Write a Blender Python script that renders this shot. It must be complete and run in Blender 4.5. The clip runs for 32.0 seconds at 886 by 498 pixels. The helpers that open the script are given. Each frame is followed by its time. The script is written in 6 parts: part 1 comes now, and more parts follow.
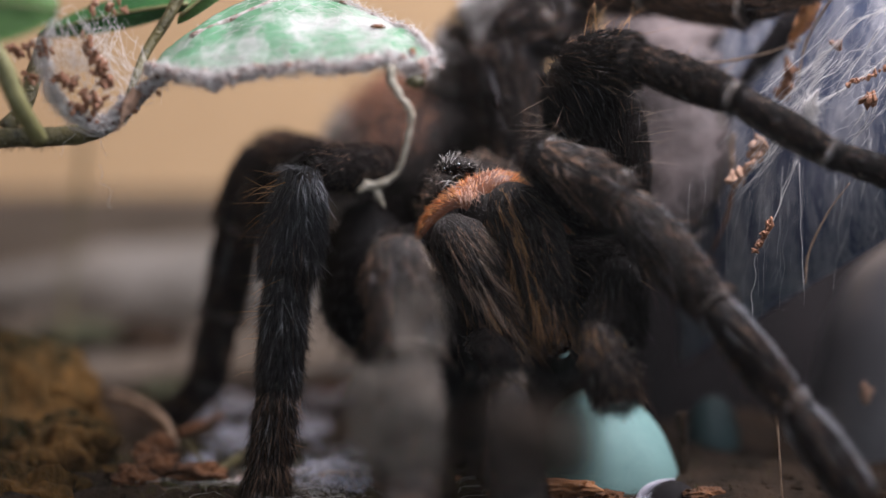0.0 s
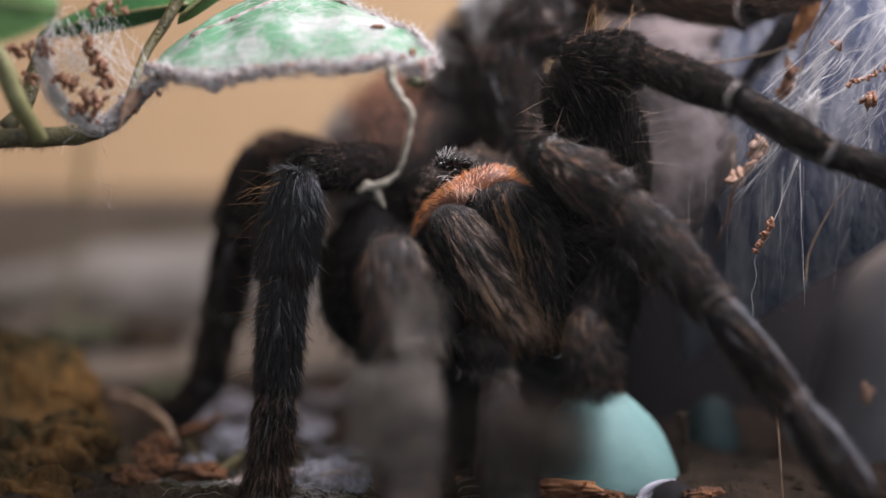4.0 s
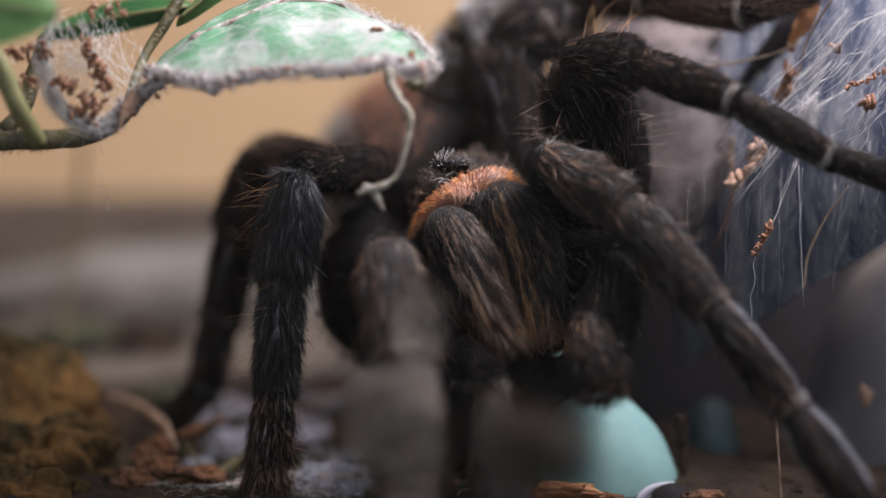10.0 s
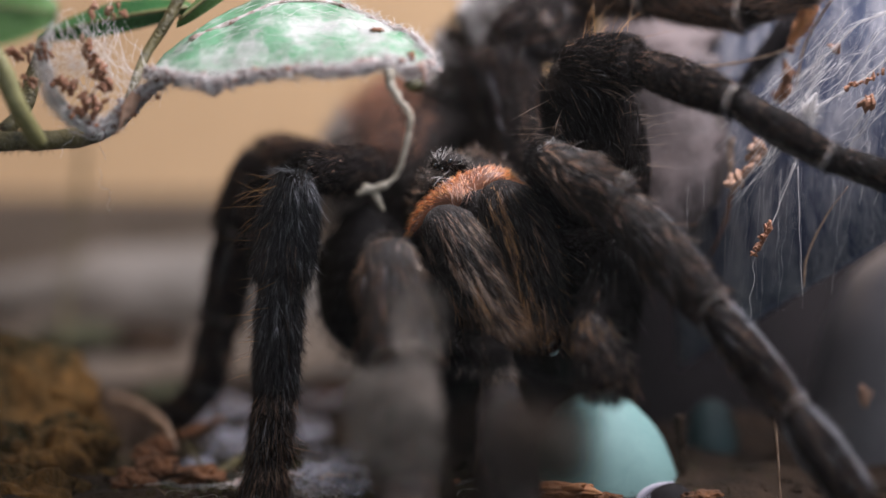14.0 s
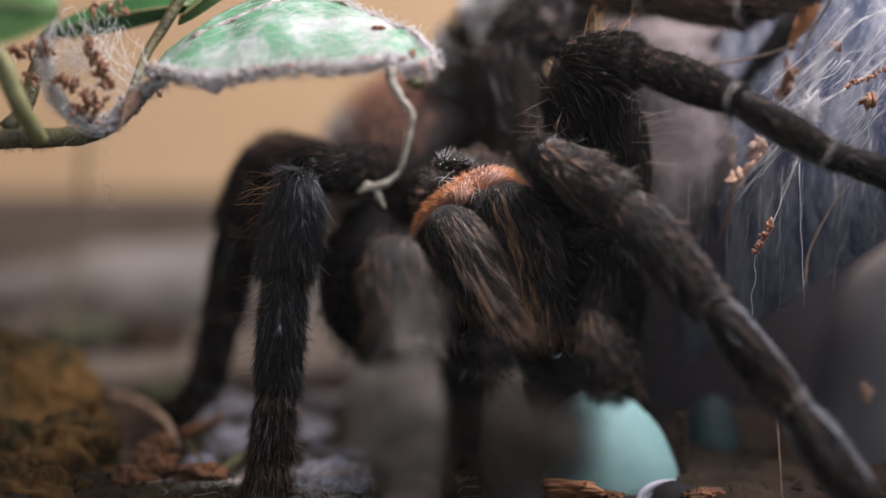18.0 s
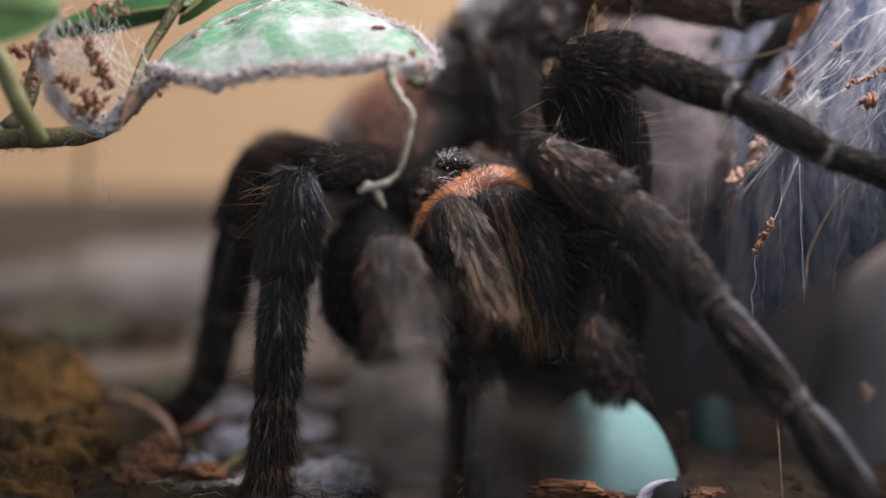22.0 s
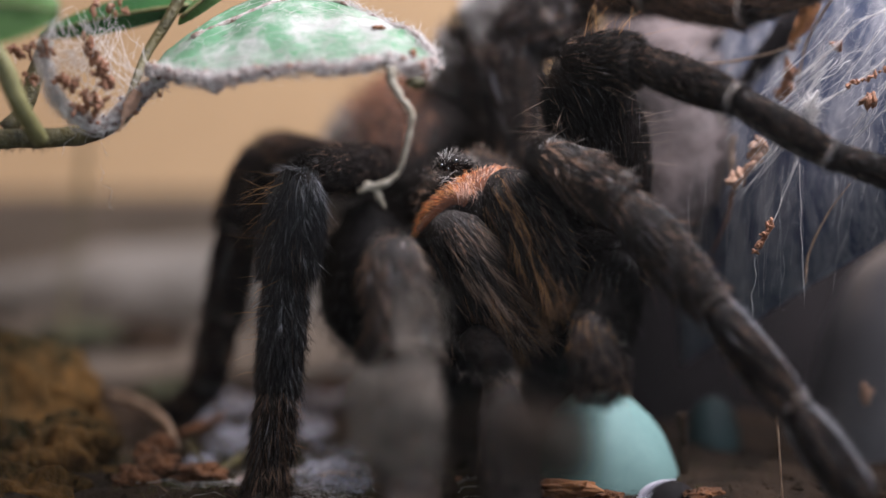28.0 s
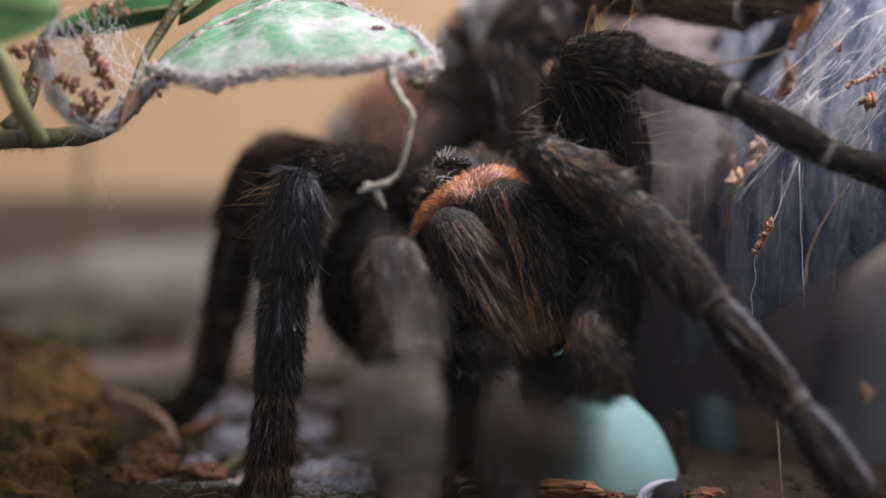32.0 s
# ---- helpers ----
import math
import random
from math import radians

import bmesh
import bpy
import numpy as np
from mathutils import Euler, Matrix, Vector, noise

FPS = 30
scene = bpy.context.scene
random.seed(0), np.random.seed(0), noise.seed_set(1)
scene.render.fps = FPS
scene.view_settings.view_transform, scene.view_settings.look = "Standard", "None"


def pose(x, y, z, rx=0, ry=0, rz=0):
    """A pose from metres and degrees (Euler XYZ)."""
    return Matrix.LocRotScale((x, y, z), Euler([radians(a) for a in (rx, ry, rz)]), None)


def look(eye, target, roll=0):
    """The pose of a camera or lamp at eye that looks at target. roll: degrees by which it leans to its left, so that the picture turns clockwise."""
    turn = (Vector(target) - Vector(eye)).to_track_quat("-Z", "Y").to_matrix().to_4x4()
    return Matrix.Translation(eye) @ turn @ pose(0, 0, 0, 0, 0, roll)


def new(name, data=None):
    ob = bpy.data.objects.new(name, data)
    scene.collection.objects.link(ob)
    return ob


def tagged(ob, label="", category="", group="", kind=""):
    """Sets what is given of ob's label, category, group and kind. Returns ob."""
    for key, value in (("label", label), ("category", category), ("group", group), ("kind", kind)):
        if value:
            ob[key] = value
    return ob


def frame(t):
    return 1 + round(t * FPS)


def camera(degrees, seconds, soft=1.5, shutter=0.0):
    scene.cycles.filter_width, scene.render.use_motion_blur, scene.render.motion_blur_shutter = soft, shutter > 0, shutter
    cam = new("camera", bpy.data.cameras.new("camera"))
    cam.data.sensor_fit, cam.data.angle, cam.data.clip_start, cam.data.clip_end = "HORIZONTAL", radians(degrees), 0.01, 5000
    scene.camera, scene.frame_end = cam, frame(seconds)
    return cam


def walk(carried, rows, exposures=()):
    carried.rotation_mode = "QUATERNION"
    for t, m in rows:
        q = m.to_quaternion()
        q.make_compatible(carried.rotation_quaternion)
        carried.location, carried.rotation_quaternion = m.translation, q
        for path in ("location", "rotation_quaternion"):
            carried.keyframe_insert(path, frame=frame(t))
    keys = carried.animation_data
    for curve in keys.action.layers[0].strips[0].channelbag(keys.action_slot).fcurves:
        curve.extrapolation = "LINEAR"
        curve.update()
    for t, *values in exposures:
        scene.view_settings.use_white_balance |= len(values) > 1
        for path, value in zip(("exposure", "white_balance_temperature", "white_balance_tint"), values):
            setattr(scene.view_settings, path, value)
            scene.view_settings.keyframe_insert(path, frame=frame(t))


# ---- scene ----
MM = 0.001  # all sizes below are given in millimetres

# the camera on its tripod before the front glass of the tank: a macro lens with a shallow depth of field
cam = camera(14, 32.0, soft=1.5)
cam.data.dof.use_dof = True
cam.data.dof.focus_distance = 0.3595
cam.data.dof.aperture_fstop = 8.0
# seconds, way forward in mm, pan and tilt in degrees
walk(cam, [(t, pose(0, (-360 + f) * MM, 24 * MM, 90 + tilt, 0, pan)) for t, f, pan, tilt in [
    (0, 0.05, -0.008, -0.013), (1, 0.18, -0.006, -0.008), (3.5, 0.18, -0.004, -0.011), (5.5, -0.02, 0.000, 0.001),
    (7, -0.03, -0.001, 0.001), (8.5, -0.07, -0.002, -0.002), (9, 0.04, -0.011, 0.002), (9.5, -1.76, -0.034, 0.053),
    (10, 0.14, -0.022, 0.033), (10.5, 2.04, -0.027, 0.035), (11, 1.87, -0.003, 0.000), (11.5, 2.12, -0.005, 0.009),
    (12, 2.12, -0.000, 0.004), (12.5, 2.19, -0.003, 0.003), (13, 1.84, -0.007, -0.011), (13.5, 2.05, -0.019, 0.029),
    (14, -0.38, -0.025, 0.038), (14.5, -0.34, -0.020, 0.015), (16.5, -0.10, -0.008, -0.021),
    (17, -0.44, -0.001, 0.001), (19, -0.38, -0.004, -0.000), (21, -0.38, -0.001, -0.000), (23, -0.42, 0.001, -0.001),
    (25.5, -0.32, -0.000, -0.001), (27.5, -0.34, 0.000, 0.000), (29.5, -0.37, 0.002, -0.000),
    (32, -0.47, -0.002, 0.003),
]])

# ---- light ----
world = bpy.data.worlds.new("room_light")
scene.world = world
world.use_nodes = True
world.node_tree.nodes["Background"].inputs[0].default_value = (0.79, 0.86, 0.98, 1)
world.node_tree.nodes["Background"].inputs[1].default_value = 0.50


def area_lamp(name, at, aim, watts, width, depth, colour):
    data = bpy.data.lights.new(name, "AREA")
    data.shape, data.size, data.size_y = "RECTANGLE", width * MM, depth * MM
    data.energy, data.color = watts, colour
    ob = new(name, data)
    ob.matrix_world = look([c * MM for c in at], [c * MM for c in aim])
    return ob


# the lamp strip over the open top of the tank
area_lamp("hood_lamp", (68, -26, 168), (8, 8, 18), 0.70, 90, 55, (1.0, 0.95, 1.03))
scene.view_settings.exposure = 0.0

# ---- materials ----
def rgb(c):
    return (c[0], c[1], c[2], 1.0)


def material(name, dark, light, rough=0.6, scale=300.0, fine=2500.0, bump=0.3, bump_mm=0.2, island=False, specular=0.5,
             sheen=0.0, contrast=(0.35, 0.65), metallic=0.0, transmission=0.0, coat=0.0, through_light=0.0, stretch=None):
    """A surface whose colour wanders between two tones at two scales, with fine relief."""
    mat = bpy.data.materials.new(name)
    mat.use_nodes = True
    tree = mat.node_tree
    n, l = tree.nodes, tree.links
    bsdf = n["Principled BSDF"]
    coord = n.new("ShaderNodeTexCoord")
    place = coord.outputs["Object"]
    if stretch:
        mapping = n.new("ShaderNodeMapping")
        mapping.inputs["Scale"].default_value = stretch
        l.new(place, mapping.inputs["Vector"])
        place = mapping.outputs["Vector"]
    coarse = n.new("ShaderNodeTexNoise")
    coarse.inputs["Scale"].default_value, coarse.inputs["Detail"].default_value = scale, 5
    grain = n.new("ShaderNodeTexNoise")
    grain.inputs["Scale"].default_value, grain.inputs["Detail"].default_value = fine, 4
    l.new(place, coarse.inputs["Vector"])
    l.new(place, grain.inputs["Vector"])
    blend = n.new("ShaderNodeMix")
    blend.inputs[0].default_value = 0.35
    l.new(coarse.outputs["Fac"], blend.inputs[2])
    l.new(grain.outputs["Fac"], blend.inputs[3])
    fac = blend.outputs[0]
    if island:
        geo = n.new("ShaderNodeNewGeometry")
        blend2 = n.new("ShaderNodeMix")
        blend2.inputs[0].default_value = 0.65
        l.new(fac, blend2.inputs[2])
        l.new(geo.outputs["Random Per Island"], blend2.inputs[3])
        fac = blend2.outputs[0]
    ramp = n.new("ShaderNodeValToRGB")
    ramp.color_ramp.elements[0].position, ramp.color_ramp.elements[1].position = contrast
    ramp.color_ramp.elements[0].color, ramp.color_ramp.elements[1].color = rgb(dark), rgb(light)
    l.new(fac, ramp.inputs["Fac"])
    l.new(ramp.outputs["Color"], bsdf.inputs["Base Color"])
    bsdf.inputs["Roughness"].default_value = rough
    bsdf.inputs["Specular IOR Level"].default_value = specular
    bsdf.inputs["Metallic"].default_value = metallic
    bsdf.inputs["Transmission Weight"].default_value = transmission
    bsdf.inputs["Coat Weight"].default_value = coat
    bsdf.inputs["Sheen Weight"].default_value = sheen
    if bump:
        relief = n.new("ShaderNodeBump")
        relief.inputs["Strength"].default_value, relief.inputs["Distance"].default_value = bump, bump_mm * MM
        l.new(grain.outputs["Fac"], relief.inputs["Height"])
        l.new(relief.outputs["Normal"], bsdf.inputs["Normal"])
    if through_light:
        thin = n.new("ShaderNodeBsdfTranslucent")
        l.new(ramp.outputs["Color"], thin.inputs["Color"])
        add = n.new("ShaderNodeMixShader")
        add.inputs[0].default_value = through_light
        l.new(bsdf.outputs[0], add.inputs[1])
        l.new(thin.outputs[0], add.inputs[2])
        l.new(add.outputs[0], n["Material Output"].inputs["Surface"])
    return mat


CHITIN = material("black_chitin", (0.008, 0.006, 0.005), (0.018, 0.013, 0.011), 0.7, 400, 5000, 0.6, 0.15, specular=0.2)
DARK_HAIR = material("black_hair", (0.006, 0.0044, 0.0036), (0.038, 0.027, 0.0215), 0.42, 200, 3000, 0, island=True, specular=0.36)
# black hair darkened further, for inner parts that lie in shadow
SHADE_HAIR = material("shade_black_hair", (0.003, 0.0025, 0.0025), (0.011, 0.0085, 0.008), 0.7, 200, 3000, 0, island=True, specular=0.05)
# velvety black hair, also darkened for shaded leg roots and feelers
SHADED_VELVET_HAIR = material("shaded_velvet_hair", (0.004, 0.0032, 0.003), (0.020, 0.015, 0.0135), 0.5, 200, 3000, 0, island=True, specular=0.15)
BLUE_HAIR = material("blue_black_hair", (0.004, 0.0041, 0.005), (0.030, 0.031, 0.039), 0.28, 200, 3000, 0, island=True, specular=0.8)
# pale hair that paints highlights and rim light into the dark coats
GLEAM_HAIR = material("pale_gleam_hair", (0.07, 0.07, 0.078), (0.42, 0.42, 0.455), 0.28, 200, 3000, 0, island=True, specular=0.8)
BROWN_HAIR = material("brown_hair", (0.035, 0.018, 0.012), (0.37, 0.215, 0.135), 0.42, 200, 3000, 0, island=True)
GREY_HAIR = material("grey_hair", (0.07, 0.06, 0.053), (0.28, 0.245, 0.22), 0.5, 200, 3000, 0, island=True)
BRONZE_HAIR = material("bronze_hair", (0.10, 0.062, 0.038), (0.46, 0.34, 0.255), 0.32, 200, 3000, 0, island=True)
GOLD_HAIR = material("golden_hair", (0.12, 0.05, 0.014), (0.55, 0.29, 0.11), 0.42, 200, 3000, 0, island=True)
ORANGE_HAIR = material("orange_hair", (0.82, 0.22, 0.05), (0.98, 0.50, 0.20), 0.5, 500, 3000, 0, island=True)
PALE_HAIR = material("pale_pink_hair", (0.68, 0.36, 0.24), (0.88, 0.60, 0.48), 0.5, 500, 3000, 0, island=True)
RUST_HAIR = material("rust_hair", (0.10, 0.035, 0.015), (0.30, 0.13, 0.07), 0.5, 300, 3000, 0, island=True)
MEMBRANE = material("grey_pink_skin", (0.07, 0.05, 0.048), (0.14, 0.10, 0.095), 0.45, 400, 3000, 0.2, 0.1)
RUST_SKIN = material("rust_skin", (0.10, 0.03, 0.012), (0.26, 0.09, 0.035), 0.5, 400, 3000, 0.4, 0.1)
JOINT_SKIN = material("pale_joint_skin", (0.16, 0.125, 0.105), (0.42, 0.36, 0.31), 0.5, 500, 4000, 0.5, 0.1)
EYE_BLACK = material("black_eye", (0.004, 0.004, 0.004), (0.008, 0.008, 0.008), 0.05, 300, 2000, 0, coat=0.6)
FANG_BLACK = material("black_fang", (0.004, 0.003, 0.003), (0.014, 0.008, 0.006), 0.12, 300, 2000, 0.05, 0.05)
SILK = material("white_silk", (0.66, 0.63, 0.62), (0.86, 0.84, 0.82), 0.5, 300, 3000, 0, island=True, through_light=0.3)
DUSTY_SILK = material("dusty_silk", (0.34, 0.21, 0.17), (0.86, 0.80, 0.78), 0.8, 900, 4000, 1.0, 0.3, contrast=(0.40, 0.60), specular=0.1, through_light=0.35)
PINK_SILK = material("pinkish_silk", (0.036, 0.029, 0.030), (0.175, 0.135, 0.13), 0.8, 110, 1500, 0.8, 0.25)
FRASS = material("brown_grains", (0.085, 0.03, 0.016), (0.34, 0.16, 0.09), 0.75, 600, 4000, 0.8, 0.2, island=True)
PALE_FRASS = material("pink_brown_grains", (0.22, 0.105, 0.065), (0.52, 0.32, 0.22), 0.75, 600, 4000, 0.8, 0.2, island=True)
ROOT = material("root_fibre", (0.17, 0.10, 0.06), (0.42, 0.29, 0.20), 0.7, 500, 4000, 0.5, 0.1)
STEM = material("olive_stem", (0.030, 0.027, 0.009), (0.14, 0.118, 0.044), 0.5, 420, 3000, 0.9, 0.3)
PALE_STEM = material("pale_green_stem", (0.11, 0.105, 0.038), (0.25, 0.235, 0.10), 0.5, 300, 2500, 0.4, 0.15)
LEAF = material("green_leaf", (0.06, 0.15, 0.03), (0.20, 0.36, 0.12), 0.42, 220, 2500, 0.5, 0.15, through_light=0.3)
# leaf green with shade put into the colour
LEAF_SHADED = material("shaded_green_leaf", (0.015, 0.07, 0.018), (0.035, 0.14, 0.03), 0.45, 220, 2500, 0.5, 0.15, through_light=0.2)
BEIGE_BOARD = material("beige_board", (0.42, 0.275, 0.145), (0.53, 0.36, 0.20), 0.8, 25, 600, 0.2, 0.2)
PALE_STONE = material("pale_stone", (0.095, 0.082, 0.067), (0.25, 0.225, 0.20), 0.8, 60, 900, 0.5, 0.5)
# brown wall foot, its colour darkened for the shadow line under the board
SHADED_DIRT_WALL = material("shaded_brown_wall", (0.075, 0.056, 0.039), (0.15, 0.114, 0.083), 0.85, 60, 900, 0.5, 0.5)
PALE_SOIL = material("pale_soil", (0.047, 0.038, 0.030), (0.15, 0.122, 0.098), 0.9, 45, 900, 0.8, 0.6, specular=0.1)
SOIL = material("dark_soil", (0.008, 0.006, 0.0042), (0.044, 0.028, 0.018), 0.9, 160, 1500, 1.0, 0.8, specular=0.12)
BARK = material("orange_bark", (0.035, 0.015, 0.006), (0.22, 0.085, 0.028), 0.8, 350, 2500, 1.0, 0.5)
MOSS = material("dark_moss", (0.022, 0.026, 0.008), (0.10, 0.095, 0.035), 0.8, 300, 2500, 0, island=True, specular=0.15)
FAR_MOSS = material("dim_olive_moss", (0.020, 0.022, 0.009), (0.060, 0.060, 0.030), 0.9, 200, 1500, 0.8, 0.5)
SPLINTER = material("orange_splinter", (0.26, 0.09, 0.03), (0.60, 0.27, 0.11), 0.7, 500, 3000, 0.8, 0.2)
CORK = material("mossy_cork", (0.012, 0.011, 0.004), (0.18, 0.09, 0.027), 0.9, 85, 900, 1.0, 0.8, specular=0.1, contrast=(0.43, 0.72), stretch=(1.0, 1.0, 0.55))
SHRED = material("grey_beige_shred", (0.20, 0.17, 0.12), (0.42, 0.38, 0.31), 0.8, 700, 4000, 0.8, 0.2)
# the teal fabric again, darkened in its colour to look shaded
SHADED_TEAL = material("shaded_teal_fabric", (0.010, 0.030, 0.032), (0.02, 0.055, 0.058), 0.7, 150, 2500, 0.3, 0.1)
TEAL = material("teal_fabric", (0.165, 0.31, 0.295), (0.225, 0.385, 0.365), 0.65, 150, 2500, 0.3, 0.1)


def add_weave(mat):
    """A fine diagonal weave in the relief of a fabric."""
    n, l = mat.node_tree.nodes, mat.node_tree.links
    bsdf = n["Principled BSDF"]
    coord, wave, relief = n.new("ShaderNodeTexCoord"), n.new("ShaderNodeTexWave"), n.new("ShaderNodeBump")
    wave.bands_direction = "DIAGONAL"
    wave.inputs["Scale"].default_value, wave.inputs["Distortion"].default_value = 2000, 0.6
    relief.inputs["Strength"].default_value, relief.inputs["Distance"].default_value = 0.3, 0.06 * MM
    l.new(coord.outputs["Object"], wave.inputs["Vector"])
    l.new(wave.outputs["Fac"], relief.inputs["Height"])
    l.new(relief.outputs["Normal"], bsdf.inputs["Normal"])


add_weave(TEAL)
BLUE_PLASTIC = material("blue_grey_plastic", (0.040, 0.054, 0.100), (0.31, 0.31, 0.34), 0.5, 320, 2600, 0.6, 0.2,
                        stretch=(1.0, 1.0, 0.16), contrast=(0.42, 0.68))
GREY_PLASTIC = material("dark_grey_plastic", (0.062, 0.060, 0.066), (0.118, 0.114, 0.123), 0.42, 90, 1500, 0.15, 0.1)
DARK_PLASTIC = material("black_plastic", (0.012, 0.0105, 0.011), (0.024, 0.021, 0.022), 0.75, 90, 1500, 0.15, 0.1, specular=0.1)
LILAC = material("pale_lilac_plastic", (0.50, 0.47, 0.56), (0.66, 0.64, 0.72), 0.5, 200, 2000, 0.2, 0.1)


def silky_leaf():
    """Green blade under an uneven veil of silk and dust."""
    mat = material("silk_covered_leaf", (0.03, 0.22, 0.075), (0.07, 0.36, 0.14), 0.5, 240, 2500, 0.5, 0.15)
    n, l = mat.node_tree.nodes, mat.node_tree.links
    bsdf = n["Principled BSDF"]
    green = bsdf.inputs["Base Color"].links[0].from_socket
    coord = n.new("ShaderNodeTexCoord")
    veil = n.new("ShaderNodeTexNoise")
    veil.inputs["Scale"].default_value, veil.inputs["Detail"].default_value = 165, 8
    veil.inputs["Roughness"].default_value = 0.70
    l.new(coord.outputs["Object"], veil.inputs["Vector"])
    ramp = n.new("ShaderNodeValToRGB")
    ramp.color_ramp.elements[0].position, ramp.color_ramp.elements[1].position = 0.44, 0.60
    ramp.color_ramp.elements[0].color, ramp.color_ramp.elements[1].color = (0.18, 0.18, 0.18, 1), (0.86, 0.86, 0.86, 1)
    l.new(veil.outputs["Fac"], ramp.inputs["Fac"])
    mix = n.new("ShaderNodeMix")
    mix.data_type = "RGBA"
    l.new(ramp.outputs["Color"], mix.inputs[0])
    l.new(green, mix.inputs[6])
    mix.inputs[7].default_value = (0.60, 0.575, 0.565, 1)
    l.new(mix.outputs[2], bsdf.inputs["Base Color"])
    thin = n.new("ShaderNodeBsdfTranslucent")
    l.new(mix.outputs[2], thin.inputs["Color"])
    both = n.new("ShaderNodeMixShader")
    both.inputs[0].default_value = 0.3
    l.new(bsdf.outputs[0], both.inputs[1])
    l.new(thin.outputs[0], both.inputs[2])
    l.new(both.outputs[0], n["Material Output"].inputs["Surface"])
    return mat


SILK_LEAF = silky_leaf()


def film_material(name, colour, low, high, scale, fray=0.0):
    """A thin see-through film whose cover wanders between low and high."""
    mat = bpy.data.materials.new(name)
    mat.use_nodes = True
    n, l = mat.node_tree.nodes, mat.node_tree.links
    bsdf = n["Principled BSDF"]
    bsdf.inputs["Base Color"].default_value = rgb(colour)
    bsdf.inputs["Roughness"].default_value = 0.8
    bsdf.inputs["Specular IOR Level"].default_value = 0.05
    coord = n.new("ShaderNodeTexCoord")
    spots = n.new("ShaderNodeTexNoise")
    spots.inputs["Scale"].default_value, spots.inputs["Detail"].default_value = scale, 8
    l.new(coord.outputs["Object"], spots.inputs["Vector"])
    cover = n.new("ShaderNodeMapRange")
    cover.inputs["From Min"].default_value, cover.inputs["From Max"].default_value = 0.35, 0.65
    cover.inputs["To Min"].default_value, cover.inputs["To Max"].default_value = low, high
    l.new(spots.outputs["Fac"], cover.inputs["Value"])
    clear = n.new("ShaderNodeBsdfTransparent")
    mix = n.new("ShaderNodeMixShader")
    amount = cover.outputs["Result"]
    if fray:
        # the film thins out towards its edges
        apart = n.new("ShaderNodeSeparateXYZ")
        l.new(coord.outputs["Generated"], apart.inputs[0])
        for axis in (0, 2):
            edge = n.new("ShaderNodeMath")
            edge.operation = "PINGPONG"
            edge.inputs[1].default_value = 0.5
            l.new(apart.outputs[axis], edge.inputs[0])
            soft = n.new("ShaderNodeMapRange")
            soft.interpolation_type = "SMOOTHSTEP"
            soft.inputs["From Max"].default_value = fray
            l.new(edge.outputs[0], soft.inputs["Value"])
            both = n.new("ShaderNodeMath")
            both.operation = "MULTIPLY"
            l.new(amount, both.inputs[0])
            l.new(soft.outputs["Result"], both.inputs[1])
            amount = both.outputs[0]
    l.new(amount, mix.inputs[0])
    l.new(clear.outputs[0], mix.inputs[1])
    l.new(bsdf.outputs[0], mix.inputs[2])
    l.new(mix.outputs[0], n["Material Output"].inputs["Surface"])
    return mat


# see-through brown that stands in for the spider's shadow on the fabric lump
SHADE_FILM = film_material("brown_shade_film", (0.040, 0.029, 0.022), 0.55, 0.85, 120, 0.36)
# grey film in place of a smudge on the front glass
VEIL = film_material("hazy_film", (0.26, 0.215, 0.18), 0.14, 0.52, 300, 0.16)
# faint cover on the pane, added as haze to lift the blacks
GLASS_HAZE = film_material("hazy_glass", (0.50, 0.46, 0.44), 0.006, 0.010, 60)
SILK_FILM = film_material("silk_film", (0.46, 0.46, 0.53), 0.0, 0.75, 420)


# ---- tools ----
RNG = np.random.default_rng(11)


def unit(v):
    v = np.asarray(v, float)
    return v / np.maximum(np.linalg.norm(v, axis=-1, keepdims=True), 1e-9)


class Shape:
    """Gathers vertices in millimetres, faces of three or four corners, and a material slot for each."""

    def __init__(self, *materials):
        self.materials, self.verts, self.faces, self.slots, self.count = list(materials), [], [], [], 0
        self.smooth = True

    def add(self, verts, faces, slot=0):
        verts, faces = np.asarray(verts, float).reshape(-1, 3), np.asarray(faces, int)
        self.verts.append(verts)
        self.faces.append(faces + self.count)
        self.slots.append(np.full(len(faces), slot))
        self.count += len(verts)

    def mesh(self, name, pivot=(0, 0, 0)):
        data = bpy.data.meshes.new(name)
        verts = (np.concatenate(self.verts) - np.asarray(pivot, float)) * MM
        loops = np.concatenate([f.ravel() for f in self.faces])
        sizes = np.concatenate([np.full(len(f), f.shape[1]) for f in self.faces])
        starts = np.concatenate([[0], np.cumsum(sizes)[:-1]])
        data.vertices.add(len(verts))
        data.vertices.foreach_set("co", verts.ravel())
        data.loops.add(len(loops))
        data.loops.foreach_set("vertex_index", loops.astype(np.int32))
        data.polygons.add(len(sizes))
        data.polygons.foreach_set("loop_start", starts.astype(np.int32))
        for m in self.materials:
            data.materials.append(m)
        data.polygons.foreach_set("material_index", np.concatenate(self.slots).astype(np.int32))
        data.update(calc_edges=True)
        data.validate()
        if self.smooth:
            data.shade_smooth()
        else:
            data.shade_flat()
        return data


PIVOTS = {}


def thing(name, shape, label, category, pivot=(0, 0, 0), group="", kind=""):
    """A top-level thing: a mesh, or an empty when shape is None."""
    ob = new(name, shape.mesh(name, pivot) if shape else None)
    if not shape:
        ob.empty_display_size = 0.01
    ob.location = Vector(pivot) * MM
    PIVOTS[ob.name] = Vector(pivot)
    return tagged(ob, label, category, group, kind)


